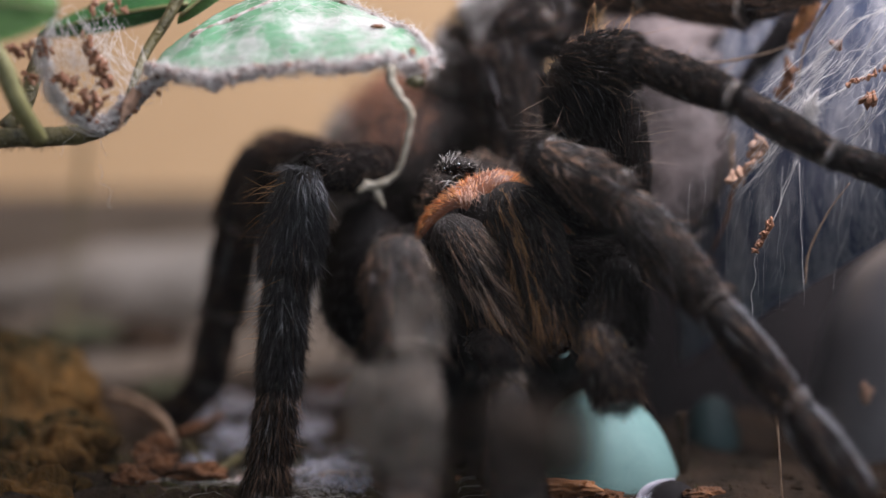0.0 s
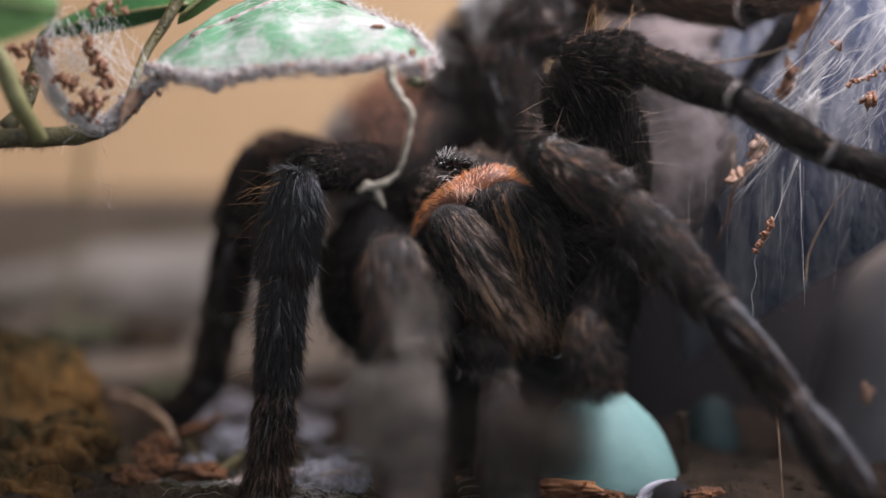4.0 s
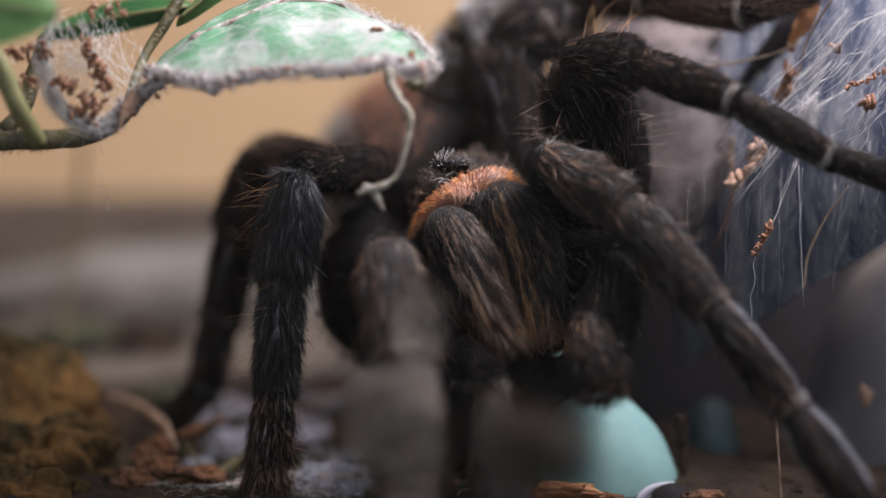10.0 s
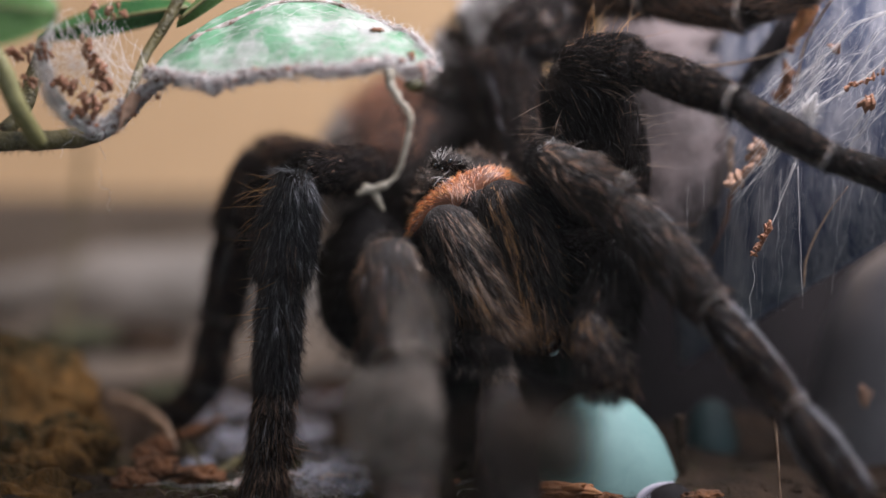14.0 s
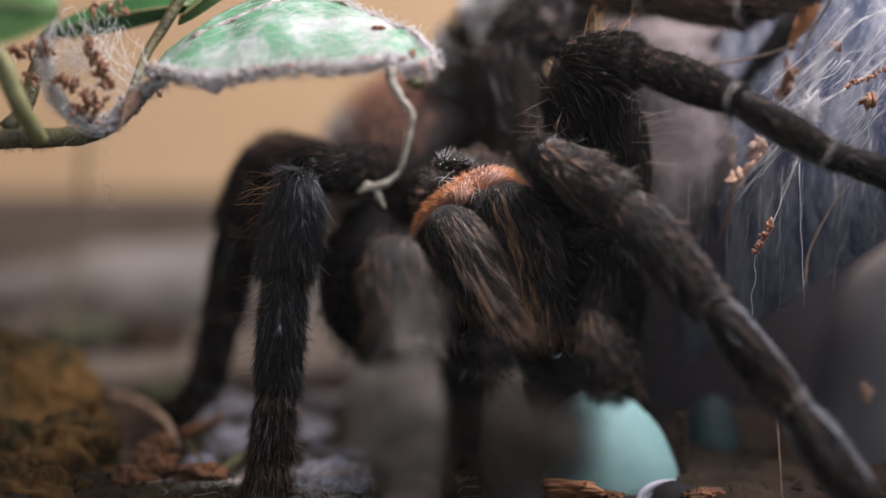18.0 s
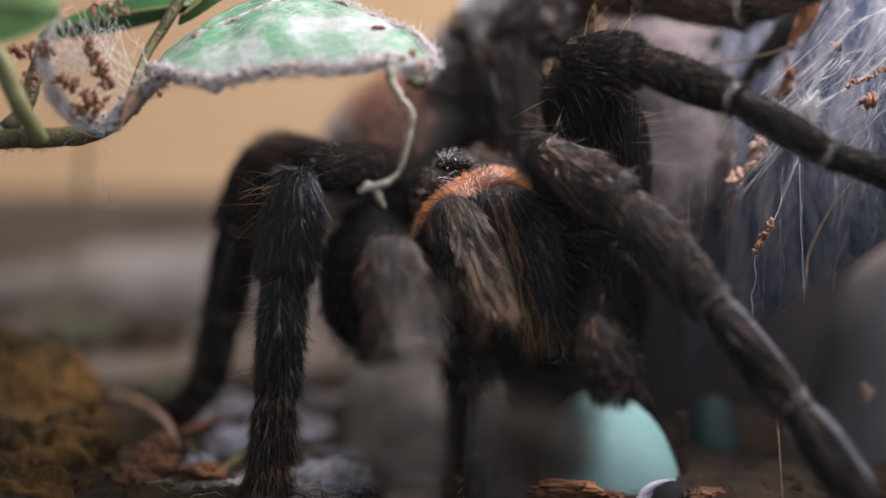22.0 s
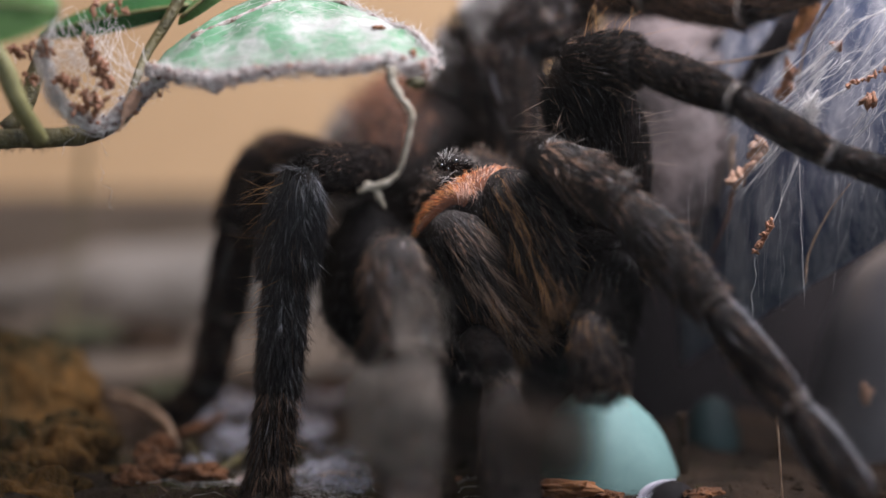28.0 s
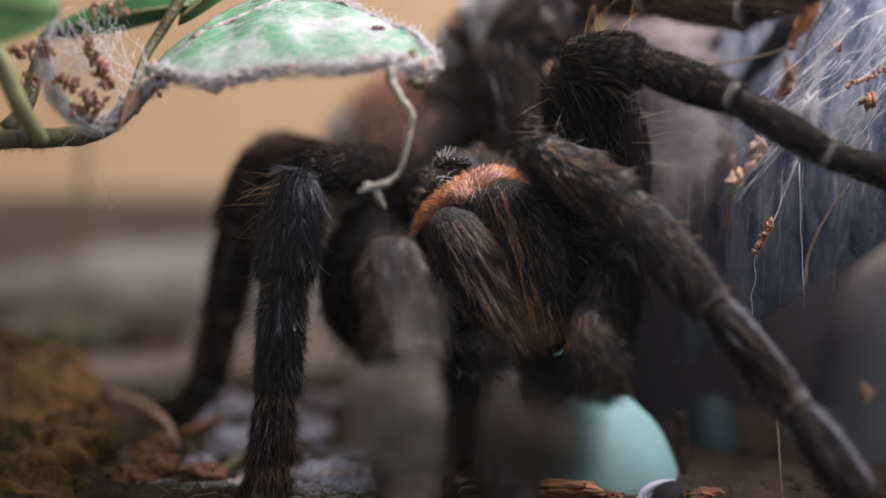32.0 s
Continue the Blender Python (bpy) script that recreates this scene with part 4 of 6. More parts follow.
# ---- plants, silk and litter ----
def build_big_leaf():
    """The broad leaf under silk, its near rim thick with silk and dust."""
    def scatter_edge(shape, line, count):
        for _ in range(count):
            c = line[RNG.integers(len(line))] + RNG.normal(size=3) * np.array((0.5, 0.25, 0.3))
            r = RNG.uniform(0.12, 0.42)
            blob(shape, c, r * RNG.uniform(0.6, 1.3, 3), int(RNG.choice([0, 0, 0, 2])), 8, 0.8, 0.6)

    low = smooth_path([(-28.9, -6.5, 41.33), (-24.85, -10.5, 40.47), (-22.05, -11.5, 40), (-18.23, -11.5, 40.76), (-13.32, -11.5, 41.19), (-8.95, -11.5, 41.3), (-5.14, -10.5, 42), (-2.3, -10.5, 40.7), (-0.88, -9.5, 42.06)], 6)
    high = smooth_path([(-27.02, -3.5, 43.48), (-23.74, -2.5, 46.23), (-20.04, 1.5, 48.63), (-16.1, 2, 50.25), (-11.63, 4, 49.83), (-8.99, 1, 48.14), (-5.83, -1.5, 46.63), (-2.72, -5.5, 45.04), (-0.88, -8.5, 42.89)], 6)
    n = len(low)

    def spot(u, v):
        i = min(int(u * (n - 1)), n - 2)
        f = u * (n - 1) - i
        a, b = low[i] * (1 - f) + low[i + 1] * f, high[i] * (1 - f) + high[i + 1] * f
        p = a * (1 - v) + b * v
        p[2] += 0.9 * math.sin(math.pi * v) * math.sin(math.pi * u) + 0.35 * noise.noise(Vector(p) / 2.5)
        p[1] += 0.6 * noise.noise(Vector(p) / 4.0 + Vector((3, 1, 0)))
        return p

    s = Shape(SILK_LEAF)
    grid_sheet(s, spot, 90, 30, 0.35)
    big = thing("leaf", s, "broad green leaf veiled in white silk and dust", "leaf", (-14.82, -1.5, 44.83))
    s = Shape(DUSTY_SILK, SILK, FRASS)
    tube(s, low + np.array((0, -0.2, 0.25)), [0.6, 0.4, 0.5, 0.85, 0.7, 0.4, 0.35, 0.3, 0.55, 0.7, 0.35, 0.5, 0.9, 0.5], 20, 0, 0.8, 1.1, 1.1)
    p, out, along, at = on_tube(low + np.array((0, -0.2, 0.25)), 0.65, 2600)
    hairs(s, p, out * 0.4 + along * RNG.choice([-1, 1], len(p))[:, None] + np.array((0, -0.3, 0)), 1.3, 0.022, 1, (0, 0, 0.1), 0.45)
    scatter_edge(s, low + np.array((0, -0.3, 0.3)), 170)
    for _ in range(1500):
        u, v = RNG.uniform(0.01, 0.98), abs(RNG.normal()) * 0.13
        q = spot(u, min(v, 0.9))
        hairs(s, [q + np.array((0, -0.15, 0.15))], [(RNG.normal() * 0.9, -0.35, 0.5)], 1.2, 0.02, 1, (0.1, 0, -0.3), 0.3)
    tube(s, high[28:] + np.array((0, 0, -0.05)), [0.2, 0.3, 0.35, 0.45], 12, 0, 0.8, 0.9, 0.8)
    p, out, along, at = on_tube(high[28:], 0.4, 900)
    hairs(s, p, out * 0.3 + along * RNG.choice([-1, 1], len(p))[:, None], 1.1, 0.022, 1, (0, 0, -0.1), 0.4)
    part("rim", s, big, None, "lumpy rim of dusty silk")
    s = Shape(DUSTY_SILK)
    rib = smooth_path([spot(0.1, 0.72), spot(0.24, 0.7), spot(0.4, 0.74), spot(0.52, 0.84), spot(0.6, 0.97)], 8) + np.array((0, -0.1, 0.25))
    tube(s, rib, [0.3, 0.28, 0.2, 0.16, 0.2], 10, 0, 1, 0.6, 0.8)
    part("midrib", s, big, None, "raised midrib under dusty silk")
    s = Shape(SILK)
    for _ in range(150):
        u, v = RNG.uniform(0.03, 0.97), RNG.uniform(0, 0.9)
        a, b = spot(u, v), spot(min(max(u + RNG.normal() * 0.15, 0.01), 0.99), min(max(v + RNG.normal() * 0.2, 0), 1))
        thread(s, a + np.array((0, -0.2, 0.3)), b + np.array((0, -0.2, 0.3)), 0.014, -0.1, 0, 0.1, 5)
    tagged(part("silk", s, big, None, "fine white threads"), kind="stuff")
    for u, v, r in ((0.85, 0.32, 0.5), (0.72, 0.6, 0.45), (0.9, 0.05, 0.7), (0.93, 0.02, 0.6), (0.33, 0.02, 0.6), (0.2, 0.05, 0.5)):
        s = Shape(FRASS)
        q = spot(u, v)
        ragged(s, q + np.array((0, -0.5, 0.1)), r)
        part("crumb", s, big)
    # the shred that hangs from the tip
    s = Shape(STEM, PALE_STEM)
    blob(s, (-2.51, -11.5, 40.1), (0.95, 0.5, 0.6), 0, 8, 0.3)
    part("tip_shred", s, big, None, "dark curled shred at the leaf tip")
    s = Shape(SHRED)
    strand = smooth_path([(-4.97, -11.5, 41.63), (-4.91, -11.8, 39.97), (-3.92, -12, 38.44), (-3.05, -12.2, 36.91), (-3.38, -12, 34.41), (-4.15, -11.8, 31.69), (-5.02, -11.8, 30.7), (-6.33, -11.8, 30.05)], 6)
    tube(s, strand, [0.5, 0.4, 0.36, 0.34, 0.3, 0.28, 0.32, 0.42], 9, 0, 1, 0.7, 0.6)
    tube(s, smooth_path([(-6.33, -11.8, 30.16), (-7.31, -12, 29.94), (-8.28, -12, 29.4)], 5), [0.4, 0.45, 0.1], 8, 0, 1, 0.8, 0.5)
    tube(s, smooth_path([(-6.55, -11.8, 30.05), (-6.11, -11.8, 28.97), (-5.57, -11.6, 27.87)], 5), [0.36, 0.3, 0.1], 8, 0, 1, 0.8, 0.5)
    thing("dangling_shred", s, "thin pale shred of silk hanging from the leaf tip", "silk", (-4.58, -12, 34.96))


build_big_leaf()


def build_stems():
    s = Shape(STEM, DUSTY_SILK)
    tube(s, smooth_path([(-62.55, -1.5, 34.05), (-49.36, -3.5, 34.55), (-43.15, -4, 34.87), (-38.69, -4, 34.98), (-34.51, -4, 35.54), (-31.68, -4.5, 37.14), (-29.02, -5, 39.62), (-26.95, -4.5, 41.43)], 6),
         [1.1, 1.05, 1.0, 1.0, 0.95, 0.8, 0.6, 0.4], 12, 0, 1, 0.2, 1.5)
    line = smooth_path([(-62.55, -1.5, 34.05), (-49.36, -3.5, 34.55), (-43.15, -4, 34.87), (-38.69, -4, 34.98)], 8)
    p, out, along, at = on_tube(line, 0.95, 420, 1.0, (0.4, 1.0))
    hairs(s, p, out + 0.6 * along * RNG.choice([-1, 1], len(p))[:, None], 0.7, 0.03, 0, (0, 0, -0.2), 0.6)
    main = thing("stem", s, "rough brown-olive plant stem lying across", "stem", (-38.75, -3.5, 35))
    s = Shape(DUSTY_SILK, FRASS, SILK)
    tube(s, smooth_path([(-39.2, -5.5, 43.21), (-38.31, -6.5, 39.56), (-36.16, -7, 37.05), (-33.16, -6.5, 36.12), (-30.44, -6, 38.58), (-26.87, -5.5, 41.16)], 8),
         [0.08, 0.12, 0.2, 0.38, 0.62, 0.55], 22, 0, 1, 1.1, 0.5)
    line = smooth_path([(-39.2, -5.5, 43.21), (-38.31, -6.5, 39.56), (-36.16, -7, 37.05), (-33.16, -6.5, 36.12), (-30.44, -6, 38.58), (-26.87, -5.5, 41.16)], 8)
    p, out, along, at = on_tube(line, 0.5, 900)
    hairs(s, p, out * 0.4 + along * RNG.choice([-1, 1], len(p))[:, None], 1.8, 0.024, 2, (0, 0, 0.1), 0.4)
    for _ in range(130):
        i = RNG.integers(0, len(line) - 14)
        n = RNG.integers(8, 14)
        spread = RNG.normal(size=3) * np.array((0.45, 0.4, 0.45))
        strand = line[i:i + n + 1] + spread + RNG.normal(size=(n + 1, 3)) * 0.14
        tube(s, smooth_path(strand[::2], 4), RNG.choice([0.02, 0.032, 0.05]), 6, 2, 1, 0.4, 0.5)
    for _ in range(110):
        c = line[RNG.integers(len(line) // 2, len(line))] + RNG.normal(size=3) * 0.5
        blob(s, c, RNG.uniform(0.1, 0.34) * RNG.uniform(0.6, 1.3, 3), RNG.integers(0, 2), 5, 0.4)
    part("silk_wrap", s, main, None, "dusty pinkish silk wrapped round the stem")
    s = Shape(PALE_FRASS)
    tube(s, smooth_path([(-29.8, -7, 39.4), (-30.9, -7.3, 37.6), (-31.75, -7.4, 35.5)], 6), [0.5, 0.6, 0.45, 0.06], 14, 0, 0.6, 0.9, 0.5)
    part("bark_flake", s, main, None, "brown flake of bark pointing down")
    s = Shape(PALE_STEM)
    tube(s, smooth_path([(-44.58, -14.5, 45.7), (-42.22, -13.5, 41.42), (-40.71, -12.5, 37.66), (-39.08, -9.5, 34.49)], 6), [1.0, 1.0, 0.95, 0.85], 12, 0, 1, 0.1, 2.0)
    thing("stem", s, "pale green leaf stalk joined to the stem", "stem", (-41.18, -8.5, 37.82))
    s = Shape(STEM)
    tube(s, smooth_path([(-25.92, 4.5, 50.89), (-27.55, 3.5, 47.4), (-29.64, 2.5, 43.93), (-30.32, -1.5, 41.35), (-30.91, -5, 38.96)], 6), [0.62, 0.6, 0.5, 0.45, 0.35], 12, 0, 1, 0.1, 2.0)
    thing("stem", s, "olive green leaf stalk above the silk", "stem", (-28.05, 2.5, 46.2))
    s = Shape(STEM)
    tube(s, smooth_path([(-39.41, -1.5, 44.83), (-40.59, -2, 40.88), (-41.66, -2.5, 37.77), (-43.27, -3, 35.8)], 6), [0.8, 0.85, 0.8, 0.9], 12, 0, 1, 0.15, 2.0)
    thing("stem", s, "dark bent stem behind the silk", "stem", (-40.59, -2, 40.88))
    s = Shape(SILK)
    tube(s, smooth_path([(-38.75, -7.5, 49.45), (-38.15, -8, 46.11), (-39.31, -7.5, 43.65), (-38.7, -7, 41.75)], 6), [0.16, 0.22, 0.18, 0.3], 9, 0, 1, 0.9, 0.6)
    p, out, along, at = on_tube(smooth_path([(-38.75, -7.5, 49.45), (-38.15, -8, 46.11), (-39.31, -7.5, 43.65), (-38.7, -7, 41.75)], 6), 0.25, 500)
    hairs(s, p, out * 0.5 + along, 1.5, 0.018, 0, (0.1, 0, -0.2), 0.4)
    thing("silk_band", s, "twisted band of dusty white silk", "silk", (-38.75, -7.5, 45.59))


build_stems()


def small_leaf(base, end, bulge, mat, label, depth, bow=1.2):
    """A pointed blade from base to end; bulge is its half width as a vector."""
    base, end, bulge = np.array(base), np.array(end), np.array(bulge)

    def spot(u, v):
        c = base * (1 - u) + end * u
        half = max(math.sin(math.pi * min(u * 0.92 + 0.05, 1)) ** 0.75, 0.03)
        p = c + bulge * (2 * v - 1) * half
        p[1] += bow * (abs(2 * v - 1) - 0.5) + 0.3 * noise.noise(Vector(p) / 3.0)
        p[2] += 0.4 * math.sin(3 * u)
        return p

    s = Shape(mat)
    grid_sheet(s, spot, 26, 12, 0.22)
    ob = thing("leaf", s, label, "leaf", tuple((base + end) / 2))
    s = Shape(PALE_STEM)
    tube(s, [spot(u, 0.5) + np.array((0, -0.15, 0)) for u in np.linspace(0.02, 0.97, 14)], [0.22, 0.16, 0.06], 7)
    part("midrib", s, ob)
    return ob


small_leaf((-50.95, -26, 46.81), (-35.89, -23, 46.22), (0.3, 0.2, 4.0), LEAF, "green leaf hanging close in front", -22, 0.3)
small_leaf((-25.59, 8, 48.96), (-41.6, 12, 46.08), (0.2, 0.8, 1.7), LEAF_SHADED, "narrow green leaf, shade put into its deep green", 10)
small_leaf((-26.42, 2, 47.07), (-17.75, 1, 52.89), (0.9, 0.4, 1.9), LEAF, "bright green young leaf on a stalk", 1)


def build_web_left():
    """Silk hammock with crumbs between the stems."""
    s = Shape(SILK)
    tops = [(-33.07, -4.5, 49.11), (-32.24, -4.5, 46.33), (-34.64, -5.5, 47.93), (-38.04, -7.5, 47.24), (-39.97, -7.5, 45.03), (-35.2, -5.5, 45.15), (-32.05, -3.5, 47.51), (-36.76, -6.5, 48.41)]
    lows = [(-37.31, -6.5, 39), (-35.1, -6.5, 37.07), (-32.89, -6.5, 37.9), (-30.71, -6, 39.02), (-28.54, -5.5, 40.71), (-36.21, -6.5, 41.77), (-33.49, -6, 41.8), (-38.98, -6.5, 41.22)]
    for k in range(110):
        a, b = np.array(tops[RNG.integers(8)]), np.array(lows[RNG.integers(8)])
        w = RNG.uniform(0, 0.45)
        thread(s, a * (1 - w) + b * w + RNG.normal(size=3) * 0.5, b + RNG.normal(size=3) * 0.6, RNG.choice([0.008, 0.012, 0.02]), RNG.uniform(-0.3, 0.8), 0, 0.25)
    for k in range(60):
        c = np.array((-35.15, -6, 41.8)) + RNG.normal(size=3) * np.array((3.0, 0.6, 3.0))
        thread(s, c, c + RNG.normal(size=3) * np.array((2, 0.5, 2)), 0.02, 0.2, 0, 0.3)
    tagged(thing("web", s, "tangled white silk web between the stems", "web", (-35.2, -5.5, 41.82)), kind="stuff")
    spots = [(106, 146), (116, 144), (126, 150), (132, 146), (112, 152), (152, 74), (160, 84), (165, 98), (170, 108), (176, 118), (184, 116), (178, 130), (186, 140), (180, 147), (192, 148),
             (134, 190), (146, 194), (160, 178), (170, 176), (180, 182), (170, 192), (152, 172), (160, 12), (192, 14), (214, 15), (18, 88), (30, 92), (52, 94), (70, 88), (82, 84), (40, 140), (58, 136)]
    group = "crumbs in the web"
    for x, y in spots:
        for k in range(4):
            s = Shape(PALE_FRASS if k == 0 and x % 4 == 0 else FRASS)
            c = np.array(LEFT_ORIGIN) + np.array((x, 0, -y)) * 0.0552 + RNG.normal(size=3) * 0.3
            ragged(s, c, 0.34)
            thing("crumb", s, "reddish-brown crumb caught in the silk", "crumb", tuple(c), group)


LEFT_ORIGIN = (-43.24, -7.8, 48.33)
build_web_left()


# the dark plastic on the right, and what clings to it
def sheet_spot(u, v):
    """The tilted, gently rounded face of the plastic; u runs across, v upwards."""
    a, b = np.array((25.97, 16, 11.69)), np.array((52.89, -14, 30.56))
    c, d = np.array((22.58, 34, 67.26)), np.array((56.25, 8, 64.4))
    p = (a * (1 - u) + b * u) * (1 - v) + (c * (1 - u) + d * u) * v
    p[1] += 9 * (max(0.0, 0.42 - v) / 0.42) ** 2 + 3 + 0.5 * noise.noise(Vector(p) / 9.0)
    return p


def build_plastic():
    s = Shape(BLUE_PLASTIC)
    grid_sheet(s, sheet_spot, 40, 50, 2.0)
    thing("plastic_sheet", s, "leaning dark blue-grey plastic sheet overspun with silk", "plastic sheet", tuple(sheet_spot(0.5, 0.0)))
    s = Shape(DARK_PLASTIC)
    low_l, low_r = np.array((18.26, 34, -11.11)), np.array((63.97, 46, -12.18))
    top_l, top_r = np.array((18.45, 38, 27.8)), np.array((66.49, 62, 30.68))
    grid_sheet(s, lambda u, v: (low_l * (1 - u) + low_r * u) * (1 - v) + (top_l * (1 - u) + top_r * u) * v + np.array((0, 2.5 * math.sin(3 * u), 0)), 24, 12, 2.0)
    thing("crate", s, "black plastic crate side standing on the soil", "crate", tuple(low_l))
    # a dark tube in place of the shadow between two sheets
    s = Shape(DARK_PLASTIC)
    tube(s, smooth_path([(37.75, 16, 49.38), (35.19, 17, 45.9), (31.22, 19, 41.27)], 6), [1.0, 1.5, 1.1, 0.5], 14, 0, 0.6, 0.2, 3.0)
    thing("shade_strip", s, "dark strip added as the shadow in the plastic behind the roots", "plastic rib", (35.19, 17, 45.9))
    s = Shape(GREY_PLASTIC)
    c = np.array((54.79, 34, 9.25))
    path = [c + np.array((k * 0.16, k * 0.1, k)) for k in (-24, -20, -10, 0, 8, 13, 16, 17.5)]
    tube(s, smooth_path(path, 4), [14.5, 15, 15, 14.6, 13.8, 12, 8.5, 4, 1], 40)
    thing("plastic_pot", s, "dark grey rounded plastic pot", "pot", tuple(c))
    s = Shape(SILK)
    for k in range(620):
        u, v = RNG.uniform(0.12, 0.95), RNG.uniform(0.2, 0.98)
        a = sheet_spot(u, v)
        ln = abs(RNG.normal()) * 0.10 + 0.02
        b = sheet_spot(min(max(u + ln * RNG.uniform(-0.8, 0.5), 0), 1), max(v - ln, 0.02))
        off = np.array((0, -1.3 - abs(RNG.normal()) * 0.5, 0))
        thread(s, a + off, b + off, RNG.choice([0.008, 0.012, 0.022]), 0.0, 0, 0.12, 5)
    for k in range(1300):
        u, v = RNG.uniform(0.3, 0.9), RNG.uniform(0.25, 0.8)
        a = sheet_spot(u, v) + np.array((0, -1.2, 0))
        way = unit(RNG.normal(size=3) * np.array((1, 0.2, 1)) + np.array((0.4, 0, 0.9)))
        hairs(s, [a], [way], abs(RNG.normal()) * 1.2 + 0.1, 0.011, 0, (0, 0, -0.1), 0.2)
    tagged(thing("web", s, "fine white silk threads over the dark plastic", "web", tuple(sheet_spot(0.5, 0.6))), kind="stuff")


build_plastic()


def grain_chain(points, size, count, mat, label, spread=0.3):
    """A string of crumbs stuck together along a line."""
    line = smooth_path(points, 8)
    holder = thing("crumb_clump", None, label, "crumbs", tuple(line[0]), "crumbs on the plastic")
    for k in range(count):
        s = Shape(mat)
        c = line[int(k * (len(line) - 1) / max(count - 1, 1))] + RNG.normal(size=3) * spread
        r = size * RNG.uniform(0.5, 1.2)
        ragged(s, c, r)
        part("crumb", s, holder, c)
    return holder


def silk_pad(points, radii):
    """A flat pad of dusty silk spun on the plastic."""
    s = Shape(PINK_SILK, GREY_HAIR)
    line = smooth_path(points, 8)
    tube(s, line, radii, 16, 0, 0.35, 0.7, 2.2)
    p, out, along, at = on_tube(line, radii, 900, 0.35)
    hairs(s, p, out * 0.5 - along, 2.2, 0.03, 1, (0, 0, -0.1), 0.3)
    return thing("silk_pad", s, "pinkish-grey pad of dusty silk on the plastic", "silk", points[1], "silk pads on the plastic")


def build_right_litter():
    tan = "string of tan crumbs held by silk"
    grain_chain([(32.82, -0.5, 26.76), (32.04, -0.5, 25.29), (31.08, -0.5, 23.61)], 0.27, 30, FRASS, "string of brown crumbs held by silk", 0.15)
    grain_chain([(32.21, 6, 34.6), (31.98, 6, 33.8), (31.53, 6, 32.66)], 0.62, 11, PALE_FRASS, tan, 0.22)
    grain_chain([(30.61, 6, 31.74), (30.04, 6, 31.17), (29.35, 6, 31.05)], 0.58, 8, PALE_FRASS, tan, 0.2)
    grain_chain([(42.4, 0, 38.94), (42.96, 0, 38.83)], 0.45, 5, FRASS, "brown crumb stuck to the plastic", 0.15)
    grain_chain([(40.37, 0, 40.29), (42.06, 0, 40.97), (44.2, 0, 41.99)], 0.2, 26, FRASS, "reddish root end with crumbs", 0.09)
    s = Shape(SILK, DUSTY_SILK)
    base = np.array((36.85, 2, 38.12)) + RNG.normal(size=(260, 3)) * np.array((0.35, 0.3, 0.6))
    hairs(s, base, RNG.normal(size=(260, 3)) + np.array((0.6, 0, 0.4)), 1.3, 0.03, 0, (0.1, 0, -0.2), 0.3)
    ragged(s, (36.87, 2.2, 38.01), 0.32, 1)
    thing("silk_tuft", s, "bright white tuft of tangled silk", "silk", (36.85, 2, 38.12))
    grain_chain([(35.65, 9.5, 43.44), (35.32, 10.9, 40.9), (34.77, 12.5, 40.39)], 0.6, 14, FRASS, "rough brown crumbs stuck on the plastic", 0.4)
    grain_chain([(39.67, 3.9, 44.69), (40.03, 3.6, 44.44)], 0.4, 5, FRASS, "small brown crumb on silk", 0.15)
    grain_chain([(44.16, 17, 8.59), (44.64, 17, 8.83)], 0.6, 4, PALE_FRASS, "tan crumb before the grey pot", 0.15)
    grain_chain([(25.63, 24.2, 33.69), (25.97, 23.9, 32.48)], 0.5, 7, FRASS, "rusty crumb far behind the legs", 0.4)
    silk_pad([(20.63, 32, 53.53), (23.09, 27, 47.7), (23.63, 23, 42.65), (24.16, 20, 37.15), (24.2, 16, 28.77), (23.4, 17, 21.5)], [4.5, 5.6, 5.4, 4.8, 3.6, 1.0])
    silk_pad([(30.15, 20.5, 38.36), (29.16, 19.2, 34.16), (28.77, 19.5, 28.81)], [0.6, 1.4, 0.5])
    # slivers of root and bark
    for pts, rad, label in (
            ([(38.52, 8.2, 51.16), (37.25, 9.3, 47.77), (35.86, 10.5, 45.41)], [0.7, 0.9, 0.4], "orange-brown splinter of bark"),
            ([(39.67, 5, 49.78), (37.15, 7.2, 45.34), (36.19, 8, 40.77)], [0.16, 0.14, 0.07], "thin tan root fibre"),
            ([(24.55, 8, 42.73), (29.74, 8, 43.19), (33.66, 8, 44.11), (36.65, 8, 45.27)], [0.06, 0.14, 0.12, 0.1], "thin tan root fibre"),
            ([(40.82, 2, 30.52), (38.78, 3.6, 27.47), (37.05, 5.1, 23.49), (36.74, 5.4, 20.34)], [0.06, 0.1, 0.12, 0.1], "thin tan root fibre"),
            ([(30.26, 13, 31.07), (29.38, 13.7, 26.98), (27.91, 16, 23.35)], [0.24, 0.2, 0.12], "pale brown root hanging from crumbs"),
            ([(24.53, 12, 7.16), (24.82, 12, 3.08), (24.59, 12, -2.74)], [0.5, 0.42, 0.5], "short dark twig standing upright"),
            ([(32.99, -3, 7.56), (33.32, -3, 3.93), (33.66, -3, -1.66)], [0.16, 0.1, 0.1], "thin pale root standing upright"),
            ([(30.31, 15.1, 35.81), (30.09, 15.3, 34.05), (30.2, 15.2, 31.11)], [0.25, 0.25, 0.3], "pale strand of silk and root")):
        s = Shape(BARK if label.startswith("pale brown") else SPLINTER if "orange" in label else SOIL if "dark" in label else ROOT)
        tube(s, smooth_path(pts, 7), rad, 10, 0, 1, 0.7, 0.5)
        thing("root", s, label, "root", pts[1], "roots in the silk")
    s = Shape(SILK)
